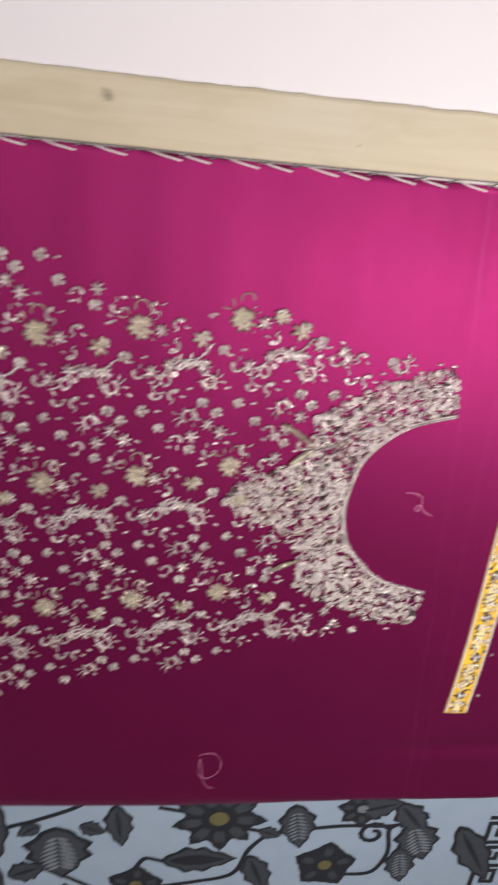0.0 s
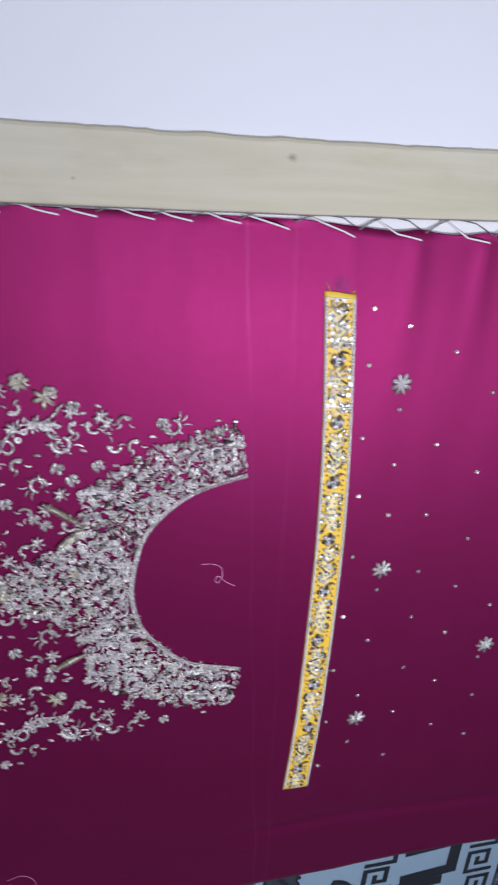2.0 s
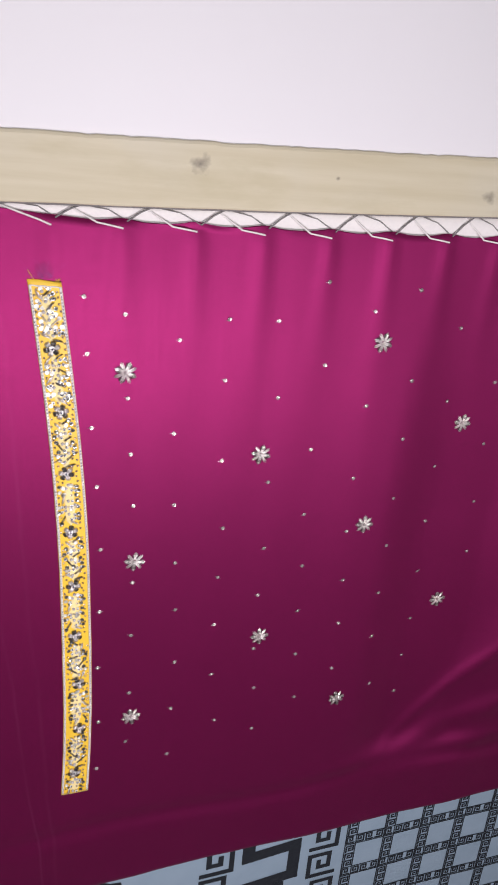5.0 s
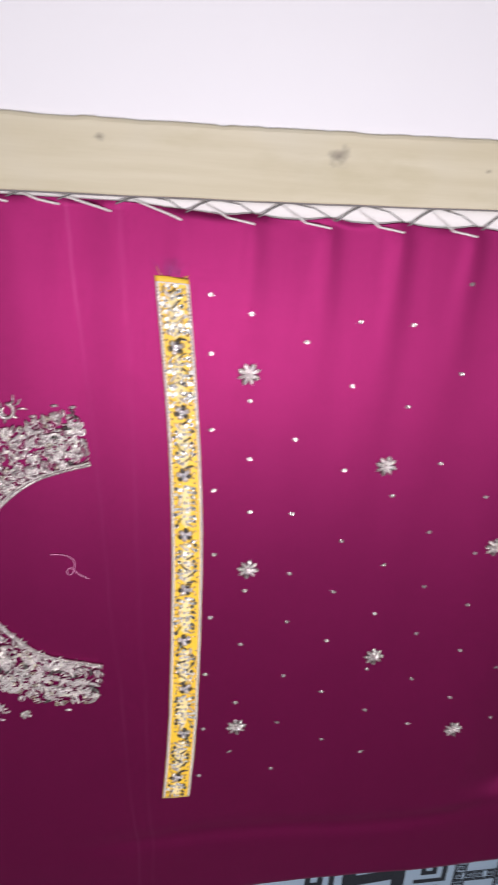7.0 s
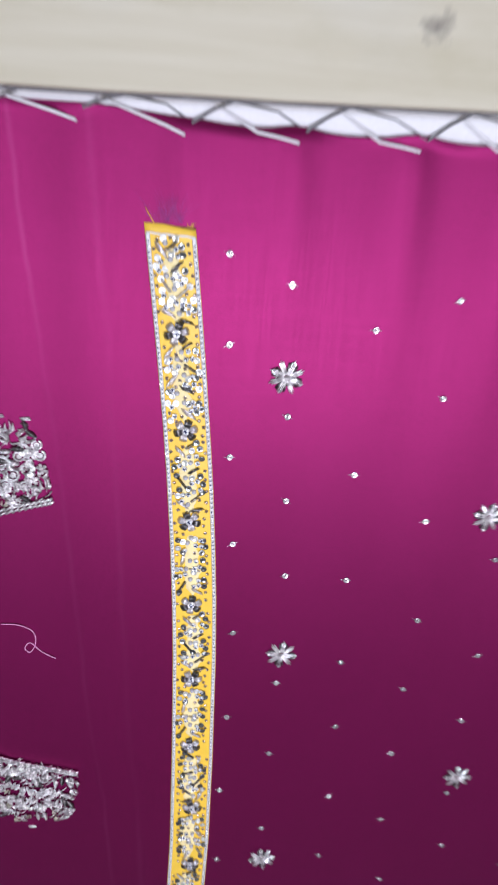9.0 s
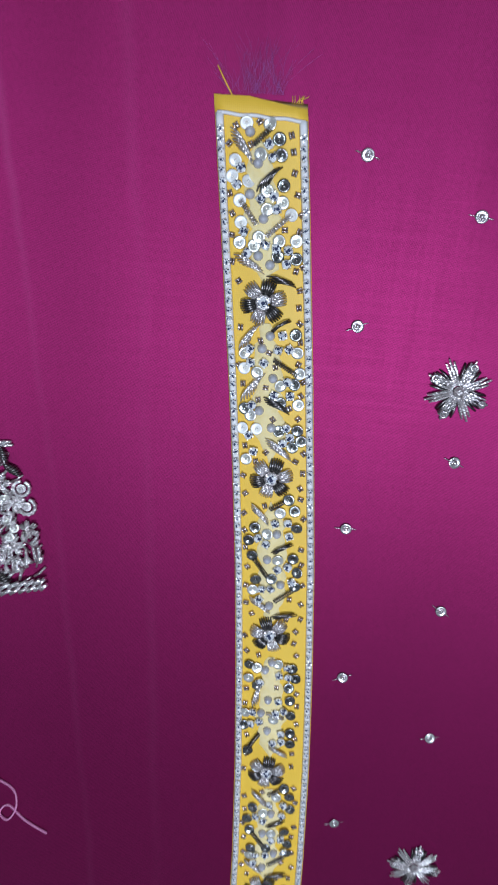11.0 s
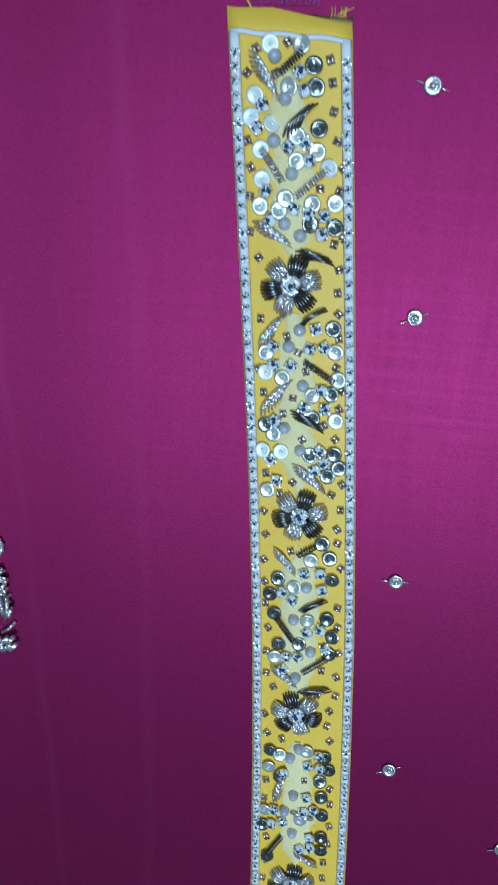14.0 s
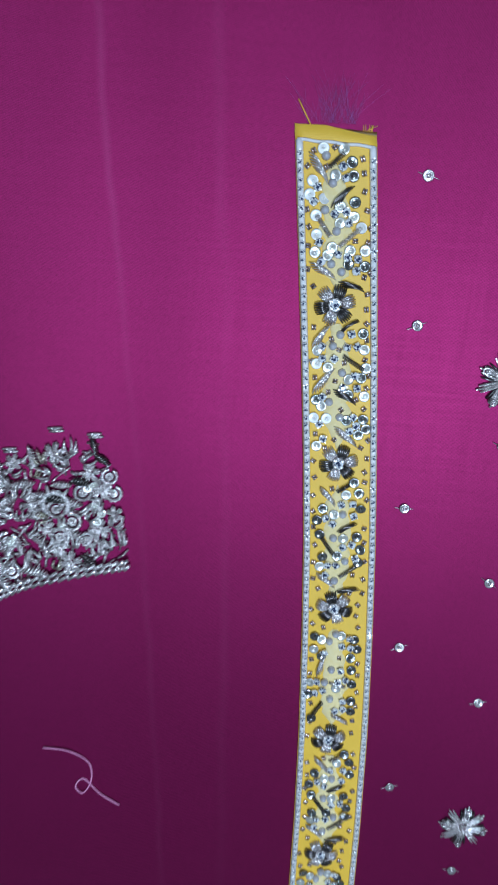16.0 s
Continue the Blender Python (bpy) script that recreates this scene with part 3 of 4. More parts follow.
PANEL = [(-0.56, 0.02), (-0.36, -0.018), (-0.30, -0.036), (-0.27, -0.052), (-0.235, -0.064), (-0.205, -0.046), (-0.17, -0.050), (-0.12, -0.075), (-0.078, -0.083), (-0.11, -0.108), (-0.15, -0.126), (-0.15, -0.16), (-0.205, -0.185), (-0.215, -0.205), (-0.18, -0.22), (-0.16, -0.24), (-0.148, -0.275), (-0.11, -0.300), (-0.085, -0.325), (-0.15, -0.336), (-0.20, -0.366), (-0.24, -0.372), (-0.30, -0.378), (-0.385, -0.405), (-0.56, -0.46)]
rng = random.Random(4)
for row in range(-2, 5):
    for col in range(-5, 5):
        ox = -0.206 + 0.0690 * col + 0.001 * row
        oy = -0.0605 + 0.0105 * col - 0.1145 * row
        for kind, dx, dy, turn in FIELD:
            x, y = ox + dx * 0.001 + rng.uniform(-0.001, 0.001), oy + dy * 0.001 + rng.uniform(-0.001, 0.001)
            turn += 8 + rng.uniform(-14, 14)
            if kind == "vine" and x > -0.165:
                continue
            if x > -0.46 and inside(x, y, PANEL):
                shared(kind, MOTIFS[kind], None, cloth_thing, on_cloth(x, y, turn) @ Matrix.Scale(rng.uniform(0.92, 1.08) * (1.04 if kind in ("spray", "scroll", "bead_rosette") else 1.1), 4))
        for dx, dy in PIPS:
            x, y = ox + dx * 0.001, oy + dy * 0.001
            if x > -0.46 and inside(x, y, PANEL):
                shared("seed_bead", MOTIFS["seed_bead"], None, cloth_thing, on_cloth(x, y, rng.uniform(-25, 25)))
for kind, x, y, turn in (("small_flower", -0.095, -0.084, 10), ("small_flower", -0.086, -0.325, 40), ("seed_bead", -0.06, -0.083, 10), ("seed_bead", -0.073, -0.09, 10), ("seed_bead", -0.049, -0.084, 10), ("seed_bead", -0.056, -0.323, 0), ("star_flower", -0.179, -0.057, 5), ("bead_rosette", -0.15, -0.331, 10), ("scroll", -0.133, -0.327, 50), ("bead_rosette", -0.104, -0.318, 10), ("bead_rosette", -0.132, -0.079, 0), ("spray", -0.118, -0.083, 0), ("spray", -0.147, -0.086, 60), ("bead_rosette", -0.15, -0.075, 40), ("small_flower", -0.179, -0.269, 15), ("small_flower", -0.167, -0.275, 0), ("bead_rosette", -0.172, -0.165, 0), ("small_flower", -0.173, -0.148, 20)):
    shared(kind, MOTIFS[kind], None, cloth_thing, on_cloth(x, y, turn))

# sprinkled flowers and sequins beyond the ribbon
FLOWERS = [(0.061, -0.060), (0.071, -0.205), (0.072, -0.349), (0.163, -0.125), (0.177, -0.288), (0.250, -0.040), (0.258, -0.191), (0.257, -0.366), (0.34, -0.11), (0.353, -0.283)]


def bloom():
    """A round flower: eight pairs of bright wire petals about a stone, beads at the rim."""
    bm = bmesh.new()
    petals(bm, 8, 0.0014, 0.0080, 3, 0.0018, 0.00038, 40, 0.06)
    petals(bm, 4, 0.0016, 0.0052, 3, 0.0020, 0.0004, 85, 0.05)
    chain(bm, arc(0, 0, 0.0018, 0, 315, 8), 0.00055)
    gem(bm, 0, 0, 0.0013, 0.0016, 0.0008)
    return mesh_of("wire_flower", bm, SILVER, False)


BLOOM, DOT = bloom(), motif_dot()
bm = bmesh.new()
sequin(bm, 0, 0, 0.0010, 0.0008, 10)
dome(bm, 0, 0, 0.0009, 0.0006, 0.0008, 6, 2)
RIM_BEAD = mesh_of("rim_sequin", bm, DISC)
bm = bmesh.new()
petals(bm, 1, 0.0020, 0.0072, 6, 0.0042, 0.00036)
DARK_PETAL = mesh_of("outer_petal", bm, OXIDE)
for i, (x, y) in enumerate(FLOWERS):
    flower = shared("wire_flower", BLOOM, None, cloth_thing, on_cloth(x, y, 17 * i % 40 - 20))
    for k in range(4):
        shared("outer_petal", DARK_PETAL, None, flower, Matrix.Rotation(radians(90 * k - 5), 4, "Z"))
        shared("rim_sequin", RIM_BEAD, None, flower, Matrix.Rotation(radians(90 * k + 85), 4, "Z") @ Matrix.Translation((0.0062, 0, 0.0006)) @ Matrix.Rotation(0.25, 4, "Y"))
COLUMNS = [
    [(34, -10), (36, -47), (39, -98), (43, -142), (46, -192), (46, -245), (45, -296), (46, -349), (45, -397)],
    [(60, -21), (63, -78), (66, -119), (69, -159), (70, -223), (70, -270), (70, -325), (68, -374)],
    [(97, -38), (96, -105), (99, -161), (102, -210), (104, -252), (106, -302), (105, -348), (104, -396)],
    [(131, -24), (131, -67), (133, -128), (138, -184), (137, -227), (137, -271), (138, -320), (144, -369)],
    [(167, -25), (172, -81), (171, -148), (173, -205), (172, -248), (173, -300), (177, -341), (179, -385)],
    [(201, 3), (206, -57), (203, -123), (204, -178), (208, -225), (209, -268), (212, -312), (216, -358)],
    [(240, -17), (244, -89), (242, -149), (243, -196), (246, -242), (248, -285), (248, -332)],
    [(275, -1), (280, -70), (281, -118), (282, -170), (283, -214), (283, -260), (284, -305), (291, -359)],
    [(318, -30), (320, -90), (322, -148), (324, -200), (326, -250), (328, -300), (326, -340), (325, -381)],
    [(358, -20), (362, -75), (366, -130), (370, -185), (374, -235)],
]
for col in COLUMNS:
    for x, y in col:
        shared("stitched_sequin", DOT, None, cloth_thing, on_cloth(x * 0.001, y * 0.001, rng.uniform(-30, 30)) @ Matrix.Rotation(rng.uniform(-0.15, 0.15), 4, "X") @ Matrix.Rotation(rng.uniform(-0.15, 0.15), 4, "Y"))

# the crowded neckline
INNER = [(-0.038, -0.123), (-0.071, -0.133), (-0.092, -0.149), (-0.105, -0.168), (-0.1105, -0.195), (-0.1105, -0.215), (-0.104, -0.237), (-0.090, -0.255), (-0.069, -0.272), (-0.031, -0.283)]
OUTER = [(-0.037, -0.317), (-0.073, -0.314), (-0.098, -0.302), (-0.122, -0.294), (-0.143, -0.281), (-0.140, -0.257), (-0.152, -0.237), (-0.168, -0.225), (-0.190, -0.217), (-0.209, -0.204), (-0.196, -0.189), (-0.176, -0.179), (-0.156, -0.169), (-0.142, -0.153), (-0.147, -0.129), (-0.129, -0.121), (-0.108, -0.108), (-0.089, -0.099), (-0.069, -0.092), (-0.047, -0.085)]
YOKE = INNER + OUTER
verts_bm = bmesh.new()
count = 0
while count < 1500:
    x, y = rng.uniform(-0.21, -0.03), rng.uniform(-0.32, -0.08)
    if not inside(x, y, YOKE):
        continue
    count += 1
    flow = math.atan2(y + 0.205, x + 0.02) + math.pi / 2 + rng.choice((-0.9, -0.5, 0.5, 0.9, 1.4)) * rng.uniform(0.5, 1.2)
    ln = rng.uniform(0.002, 0.0045)
    dx, dy = ln * math.cos(flow) / 2, ln * math.sin(flow) / 2
    z = FZ + silk(x, y) + rng.uniform(0.0002, 0.0007)
    bow = rng.uniform(-0.2, 0.2)
    tube(verts_bm, [(x - dx, y - dy, z), (x - dy * bow, y + dx * bow, z + 0.0005), (x + dx, y + dy, z + 0.0001)], rng.uniform(0.0003, 0.00055), 5, 0.1)
tagged(part("wire_filling", verts_bm, SILVER, cloth_thing, "dense silver wire beadwork round the neck"), kind="stuff")


def leaf_spray(n, length, spread):
    """A fan of padded wire coils from one foot."""
    bm = bmesh.new()
    for i in range(n):
        a = spread * (i / (n - 1) - 0.5)
        ln = length * (1 - 0.35 * abs(2 * i / (n - 1) - 1)) * rng.uniform(0.9, 1.1)
        coil(bm, (0.0006 * math.cos(a), 0.0012 * math.sin(a) * n / 3), (ln * math.cos(a), ln * math.sin(a)), 0.00062, 0.12 * (1 if a > 0 else -1), 0.0011, 6)
    return bm


def slanted_leaf(length, n):
    """Slanting coils side by side along a midrib."""
    bm = bmesh.new()
    for i in range(n):
        k = i / (n - 1)
        w = 0.0019 * math.sin(math.pi * (0.15 + 0.7 * k))
        x = (k - 0.5) * length
        coil(bm, (x - 0.0010, -w), (x + 0.0010, w), 0.00048, 0.08, 0.0011, 6)
    return bm


def yoke_flower():
    bm = bmesh.new()
    petals(bm, 6, 0.0013, 0.0044, 3, 0.0018, 0.00048, 10, 0.1)
    chain(bm, arc(0, 0, 0.0015, 0, 300, 6), 0.0006)
    gem(bm, 0, 0, 0.0011, 0.0016, 0.0006, 6)
    return bm


def yoke_ring():
    bm = bmesh.new()
    chain(bm, arc(0, 0, 0.0030, 0, 330, 12), 0.00075)
    sequin(bm, 0, 0, 0.0018, 0.0006, 10)
    dome(bm, 0, 0, 0.0008, 0.0008, 0.0011, 6, 2)
    return bm


YOKE_KINDS = [(n, mesh_of(n, b, m, n != "yoke_flower")) for n, b, m in (
    ("leaf_spray", leaf_spray(5, 0.0074, 1.5), SILVER), ("leaf_spray", leaf_spray(3, 0.0062, 0.9), GILT), ("leaf_spray", leaf_spray(4, 0.0068, 1.3), SILVER),
    ("wire_leaf", slanted_leaf(0.0075, 8), SILVER), ("wire_leaf", slanted_leaf(0.006, 7), OXIDE), ("yoke_flower", yoke_flower(), SILVER), ("bead_ring", yoke_ring(), SILVER))]
taken = []
tries = 0
while len(taken) < 850 and tries < 30000:
    tries += 1
    x, y = rng.uniform(-0.21, -0.03), rng.uniform(-0.325, -0.08)
    inward = Vector((-0.02 - x, -0.203 - y)).normalized() * 0.0036
    if not inside(x, y, YOKE) or not inside(x + inward.x, y + inward.y, YOKE) or any((x - p) ** 2 + (y - q) ** 2 < 0.0034 ** 2 for p, q in taken):
        continue
    taken.append((x, y))
    name, me = YOKE_KINDS[rng.choice((0, 0, 0, 1, 1, 2, 2, 3, 3, 3, 4, 5, 5, 5, 6, 6))]
    away = math.degrees(math.atan2(y + 0.203, x + 0.01)) + rng.choice((-70, -35, 0, 35, 70)) + rng.uniform(-25, 25)
    shared(name, me, None, cloth_thing, on_cloth(x, y, away, rng.uniform(0.0004, 0.0011)) @ Matrix.Rotation(rng.uniform(-0.2, 0.2), 4, "X") @ Matrix.Scale(rng.uniform(0.6, 0.88), 4))
bm = bmesh.new()
sequin(bm, 0, 0, 0.0013, 0.0012, 10)
dome(bm, 0, 0, 0.0012, 0.0008, 0.001, 6, 2)
YOKE_SEQUIN = mesh_of("sequin", bm, FOIL)
count = 0
while count < 120:
    x, y = rng.uniform(-0.21, -0.03), rng.uniform(-0.32, -0.08)
    if inside(x, y, YOKE):
        count += 1
        shared("sequin", YOKE_SEQUIN, None, cloth_thing, on_cloth(x, y, 0, 0.0006) @ Matrix.Rotation(rng.uniform(-0.35, 0.35), 4, "X") @ Matrix.Rotation(rng.uniform(-0.35, 0.35), 4, "Y"))
for kind, x, y, turn in (("scroll", -0.132, -0.165, 0), ("round_flower", -0.195, -0.203, 40), ("scroll", -0.175, -0.203, 10), ("scroll", -0.13, -0.24, 70), ("bead_rosette", -0.115, -0.125, 20), ("scroll", -0.09, -0.29, 0), ("bead_rosette", -0.06, -0.305, 0), ("scroll", -0.06, -0.105, 0), ("star_flower", -0.15, -0.19, 0), ("scroll", -0.12, -0.205, 160), ("scroll", -0.10, -0.275, 200)):
    shared(kind, MOTIFS[kind], None, cloth_thing, on_cloth(x, y, turn, 0.0012) @ Matrix.Scale(0.75, 4))


def curve_through(pts, n):
    """Evenly eased points on a smooth line through pts."""
    out = []
    for i in range(len(pts) - 1):
        p0, p1, p2, p3 = (Vector(pts[max(0, min(len(pts) - 1, i + k))]) for k in (-1, 0, 1, 2))
        for j in range(n):
            t = j / n
            out.append(0.5 * (2 * p1 + (p2 - p0) * t + (2 * p0 - 5 * p1 + 4 * p2 - p3) * t * t + (3 * p1 - p0 - 3 * p2 + p3) * t ** 3))
    out.append(Vector(pts[-1]))
    return out


for off in (0.0, 0.0017):
    bm = bmesh.new()
    line = curve_through(INNER, 14)
    for i, (a, b) in enumerate(zip(line, line[1:])):
        d = (b - a).normalized()
        s = Vector((-d.y, d.x))
        p, q = a - s * (off + 0.0006) , b - s * (off - 0.0006)
        z = FZ + silk(a.x, a.y) + 0.0022
        tube(bm, [(p.x, p.y, z), (q.x + d.x * 0.0006, q.y + d.y * 0.0006, z)], 0.00075, 5, 0.2)
    part("neck_edging", bm, SILVER, cloth_thing, "twisted silver wire edging")
for a, b in (((-0.167, -0.137), (-0.143, -0.154)), ((-0.159, -0.169), (-0.143, -0.156)), ((-0.162, -0.266), (-0.143, -0.256))):
    bm = bmesh.new()
    a, b = Vector(a), Vector(b)
    d = (b - a).normalized()
    s = Vector((-d.y, d.x))
    for i in range(16):
        k = i / 15
        p = a.lerp(b, k)
        w = 0.0028 * math.sin(math.pi * (0.12 + 0.8 * k))
        z = FZ + silk(p.x, p.y) + 0.0018
        u, v = p + s * w - d * 0.001, p - s * w - d * 0.001
        tube(bm, [(u.x, u.y, z), (p.x, p.y, z + 0.0012), (v.x, v.y, z)], 0.0008, 5, 0.3)
    part("padded_leaf", bm, GILT, cloth_thing, "padded pale gold leaf")


# ---- the beaded ribbon lying on the silk ----
LEFT = [(-0.418, 0.0165), (-0.375, 0.0183), (-0.333, 0.019), (-0.27, 0.0183), (-0.207, 0.0170), (-0.174, 0.0157), (-0.141, 0.0138), (-0.111, 0.0117), (-0.084, 0.0093), (-0.06, 0.0068), (-0.037, 0.0042), (-0.016, 0.0018), (0.0, 0.0)]
WIDE = [(-0.418, 0.0217), (-0.27, 0.0217), (-0.16, 0.0212), (-0.08, 0.0203), (0.0, 0.0202)]


def on_ribbon(u, y, lift=0.0):
    x = interp(LEFT, y) + u * interp(WIDE, y)
    return Vector((x, y - 0.0009 * u * smooth01(-0.03, 0.0, y), FZ + silk(x, y) + 0.0011 + 0.0002 * math.sin(math.pi * u) + lift))


ribbon = tagged(new("beaded_ribbon"), "yellow silk ribbon with silver beadwork lying on magenta silk", "ribbon")
bm = bmesh.new()
rows = []
for i in range(141):
    y = -0.418 * i / 140
    line = []
    for j in range(9):
        u = j / 8
        p = on_ribbon(u, y)
        if i == 0:
            p.y += 0.0006 * noise.noise((u * 9, 0, 0)) - 0.0012 * smooth01(0.5, 0.55, u)
        line.append(p)
    under = [on_ribbon(u, y, -0.0007) for u in (1.0, 0.0)]
    rows.append([bm.verts.new(p) for p in line + under])
for one, two in zip(rows, rows[1:]):
    for j in range(11):
        bm.faces.new((one[j], two[j], two[(j + 1) % 11], one[(j + 1) % 11]))
bm.faces.new(rows[0])
bm.faces.new(rows[-1][::-1])
bmesh.ops.recalc_face_normals(bm, faces=bm.faces)
part("ribbon_band", bm, YELLOW, ribbon)
bm = bmesh.new()
tube(bm, [on_ribbon(0.03 + 0.047 * i, -0.0036 + 0.00012 * math.sin(i * 0.9), 0.0003) for i in range(21)], 0.00042, 6)
part("end_cord", bm, COTTON, ribbon, "white cotton cord across the end")

# beadwork, four repeats: places in mm, across from the ribbon's middle and up from each wire flower
SEQUINS_A = [(-3.2, 38.0, 2), (2.0, 38.1, 0), (3.8, 35.2, 1), (-0.2, 31.8, 0), (4.1, 32.1, 1), (-5.9, 30.2, 2), (-6.8, 26.7, 2), (-3.5, 25.8, 2), (4.5, 25.6, 1), (0.8, 24.3, 0), (-5.4, 21.8, 2), (4.1, 22.0, 0), (0.5, 20.4, 0), (6.1, 19.7, 2), (-5.4, 17.1, 2), (-5.9, 12.8, 0), (-1.5, 14.3, 0), (3.1, 13.7, 0), (6.9, 14.0, 0), (-2.7, 12.3, 0), (6.8, 10.0, 1), (2.5, 10.4, 1)]
CRYSTALS_A = [(1.5, 34.0), (2.3, 31.2), (-4.8, 28.7), (-5.9, 25.1), (-0.6, 22.5), (2.2, 23.3), (2.6, 20.5), (-0.2, 12.5), (-4.2, 10.7), (2.4, 12.1), (5.0, 11.8), (4.5, 8.8), (-4.7, 15.3)]
PEARLS_A = [(-2.5, 36.2), (-1.0, 29.9), (-3.1, 23.3), (-0.3, 18.3), (-1.8, 10.2), (0.8, 8.4)]
BUGLES_A = [(-5.5, 37.1), (-0.3, 38.4), (5.9, 39.3), (6.5, 36.3), (6.8, 32.9), (6.9, 28.5), (7.5, 23.9), (8.2, 19.7), (4.4, 16.2), (7.6, 16.0), (-7.2, 33.4), (-7.6, 23.1), (-7.2, 18.9), (-7.6, 14.3), (-7.8, 8.5), (6.6, 7.4), (8.2, 8.5), (-6.5, 4.3), (7.4, 3.2), (7.1, -0.7), (-2.4, 33.6)]
LEAVES_A = [(-6.3, 36.8, -2.6, 29.3, 0), (-1.5, 24.8, 4.3, 28.7, 1), (-6.9, 10.6, -1.0, 5.8, 0), (0.4, 6.4, 6.1, 3.3, 1), (1.4, -5.5, 4.4, -4.8, 1)]
TWISTS_A = [(-1.6, 33.7, 2.0, 37.3, 1), (-5.5, 21.8, -1.6, 16.9, 0), (0.5, 14.6, 5.8, 19.7, 0)]
SEQUINS_B = [(-6.0, 30.7, 0), (6.3, 35.8, 1), (6.6, 31.8, 0), (-3.1, 26.4, 0), (-6.1, 27.1, 2), (7.0, 26.8, 0), (2.2, 23.6, 0), (5.7, 24.1, 1), (2.2, 19.3, 1), (6.5, 19.2, 0), (-6.4, 17.3, 1), (-5.0, 15.7, 0), (6.2, 12.9, 1), (7.0, 10.2, 1), (4.9, 8.5, 1), (1.7, 12.2, 1), (-6.5, 4.5, 0), (-7.1, 12.3, 2), (-3.7, 12.4, 2)]
CRYSTALS_B = [(3.2, 35.5), (2.0, 31.9), (4.6, 32.4), (-4.7, 31.8), (-4.6, 28.5), (-1.4, 28.8), (4.0, 24.7), (0.7, 21.2), (4.5, 21.3), (-4.7, 18.3), (3.5, 13.3), (4.4, 11.0), (2.5, 9.4), (-4.7, 6.7), (-5.7, 10.7)]
PEARLS_B = [(0.3, 35.2), (-1.7, 32.1), (0.6, 25.2), (-2.9, 17.0), (-0.1, 13.0)]
BUGLES_B = [(-6.6, 36.6), (7.2, 38.5), (7.2, 34.2), (-2.0, 33.9), (-0.1, 31.2), (6.7, 29.0), (-7.4, 27.6), (1.2, 27.9), (-6.6, 23.3), (-1.2, 22.8), (7.7, 24.8), (7.1, 21.4), (-3.1, 19.7), (4.3, 18.1), (6.4, 15.7), (0.3, 15.1), (-6.7, 7.8), (-1.6, 6.6), (-4.2, 4.0), (7.6, 7.0), (5.6, 4.8), (-7.4, -0.0), (7.3, 1.9), (6.7, -2.1), (-7.0, -4.7)]
LEAVES_B = [(-7.2, 32.0, -2.0, 37.0, 0), (-7.3, 19.6, -1.2, 25.6, 0), (-1.3, 20.9, 3.8, 16.3, 1), (-1.3, 10.6, 4.1, 4.6, 0)]
TWISTS_B = [(0.8, 29.7, 6.7, 26.3, 1)]
SEQUINS_C = [(3.9, 39.0, 1), (5.3, 36.0, 1), (1.7, 35.3, 0), (5.8, 31.6, 1), (-4.8, 30.6, 1), (-6.4, 27.1, 1), (-1.6, 29.1, 0), (-5.6, 22.9, 1), (0.9, 22.2, 0), (4.8, 22.9, 1), (6.0, 19.0, 1), (5.3, 15.1, 1), (-4.9, 16.1, 1), (-0.7, 16.6, 1), (-5.7, 13.0, 0)]
CRYSTALS_C = [(0.4, 32.4), (3.6, 32.8), (3.8, 29.2), (-4.2, 27.9), (-2.0, 26.4), (0.9, 19.5), (3.5, 20.4), (4.5, 16.2), (-3.4, 13.6), (-0.9, 13.9), (-4.1, 10.3)]
PEARLS_C = [(0.8, 29.4), (-1.8, 22.0), (1.6, 15.2), (-1.3, 8.8)]
BUGLES_C = [(6.8, 39.3), (-7.5, 34.2), (-2.2, 36.7), (7.5, 34.1), (-7.5, 29.5), (-7.4, 24.8), (6.9, 25.5), (6.9, 21.2), (-7.0, 19.3), (-7.4, 13.9), (7.2, 15.4), (-7.4, 8.8), (3.9, 11.0), (6.9, 9.8), (-5.9, 5.7), (3.2, 5.1), (6.9, 5.4), (5.7, 1.5), (-7.8, -1.2), (5.3, -2.1), (-7.3, -5.8)]
LEAVES_C = [(-5.0, 37.2, -1.9, 31.3, 0), (-6.0, 11.1, -1.7, 6.0, 0), (-0.6, 6.1, 5.8, 5.8, 1), (-0.6, 24.8, 4.8, 26.0, 1)]
TWISTS_C = [(-0.7, 36.1, 2.8, 38.6, 1), (-5.4, 21.9, -1.7, 17.1, 1), (0.2, 10.2, 4.8, 14.1, 1)]
SEQUINS_D = [(-6.5, 35.3, 1), (-4.6, 34.4, 0), (-6.8, 31.1, 0), (-4.5, 29.0, 1), (5.0, 35.3, 1), (5.9, 32.2, 1), (4.1, 28.9, 1), (1.2, 36.3, 0), (-8.1, 15.4, 1), (4.5, 24.9, 1), (4.9, 20.2, 1), (0.2, 18.3, 0), (4.8, 14.2, 1), (4.9, 10.7, 1), (-6.9, 7.1, 1), (-7.6, 19.7, 0)]
CRYSTALS_D = [(1.5, 32.8), (4.0, 32.5), (3.7, 35.7), (-3.7, 30.3), (1.4, 24.7), (0.7, 20.5), (2.9, 21.5), (-5.6, 20.1), (-6.1, 16.2), (-3.8, 17.3), (2.3, 14.1), (0.1, 10.5), (2.5, 11.3)]
PEARLS_D = [(-0.5, 36.7), (-2.3, 34.1), (-1.4, 24.6), (-3.3, 20.1), (-1.5, 14.5)]
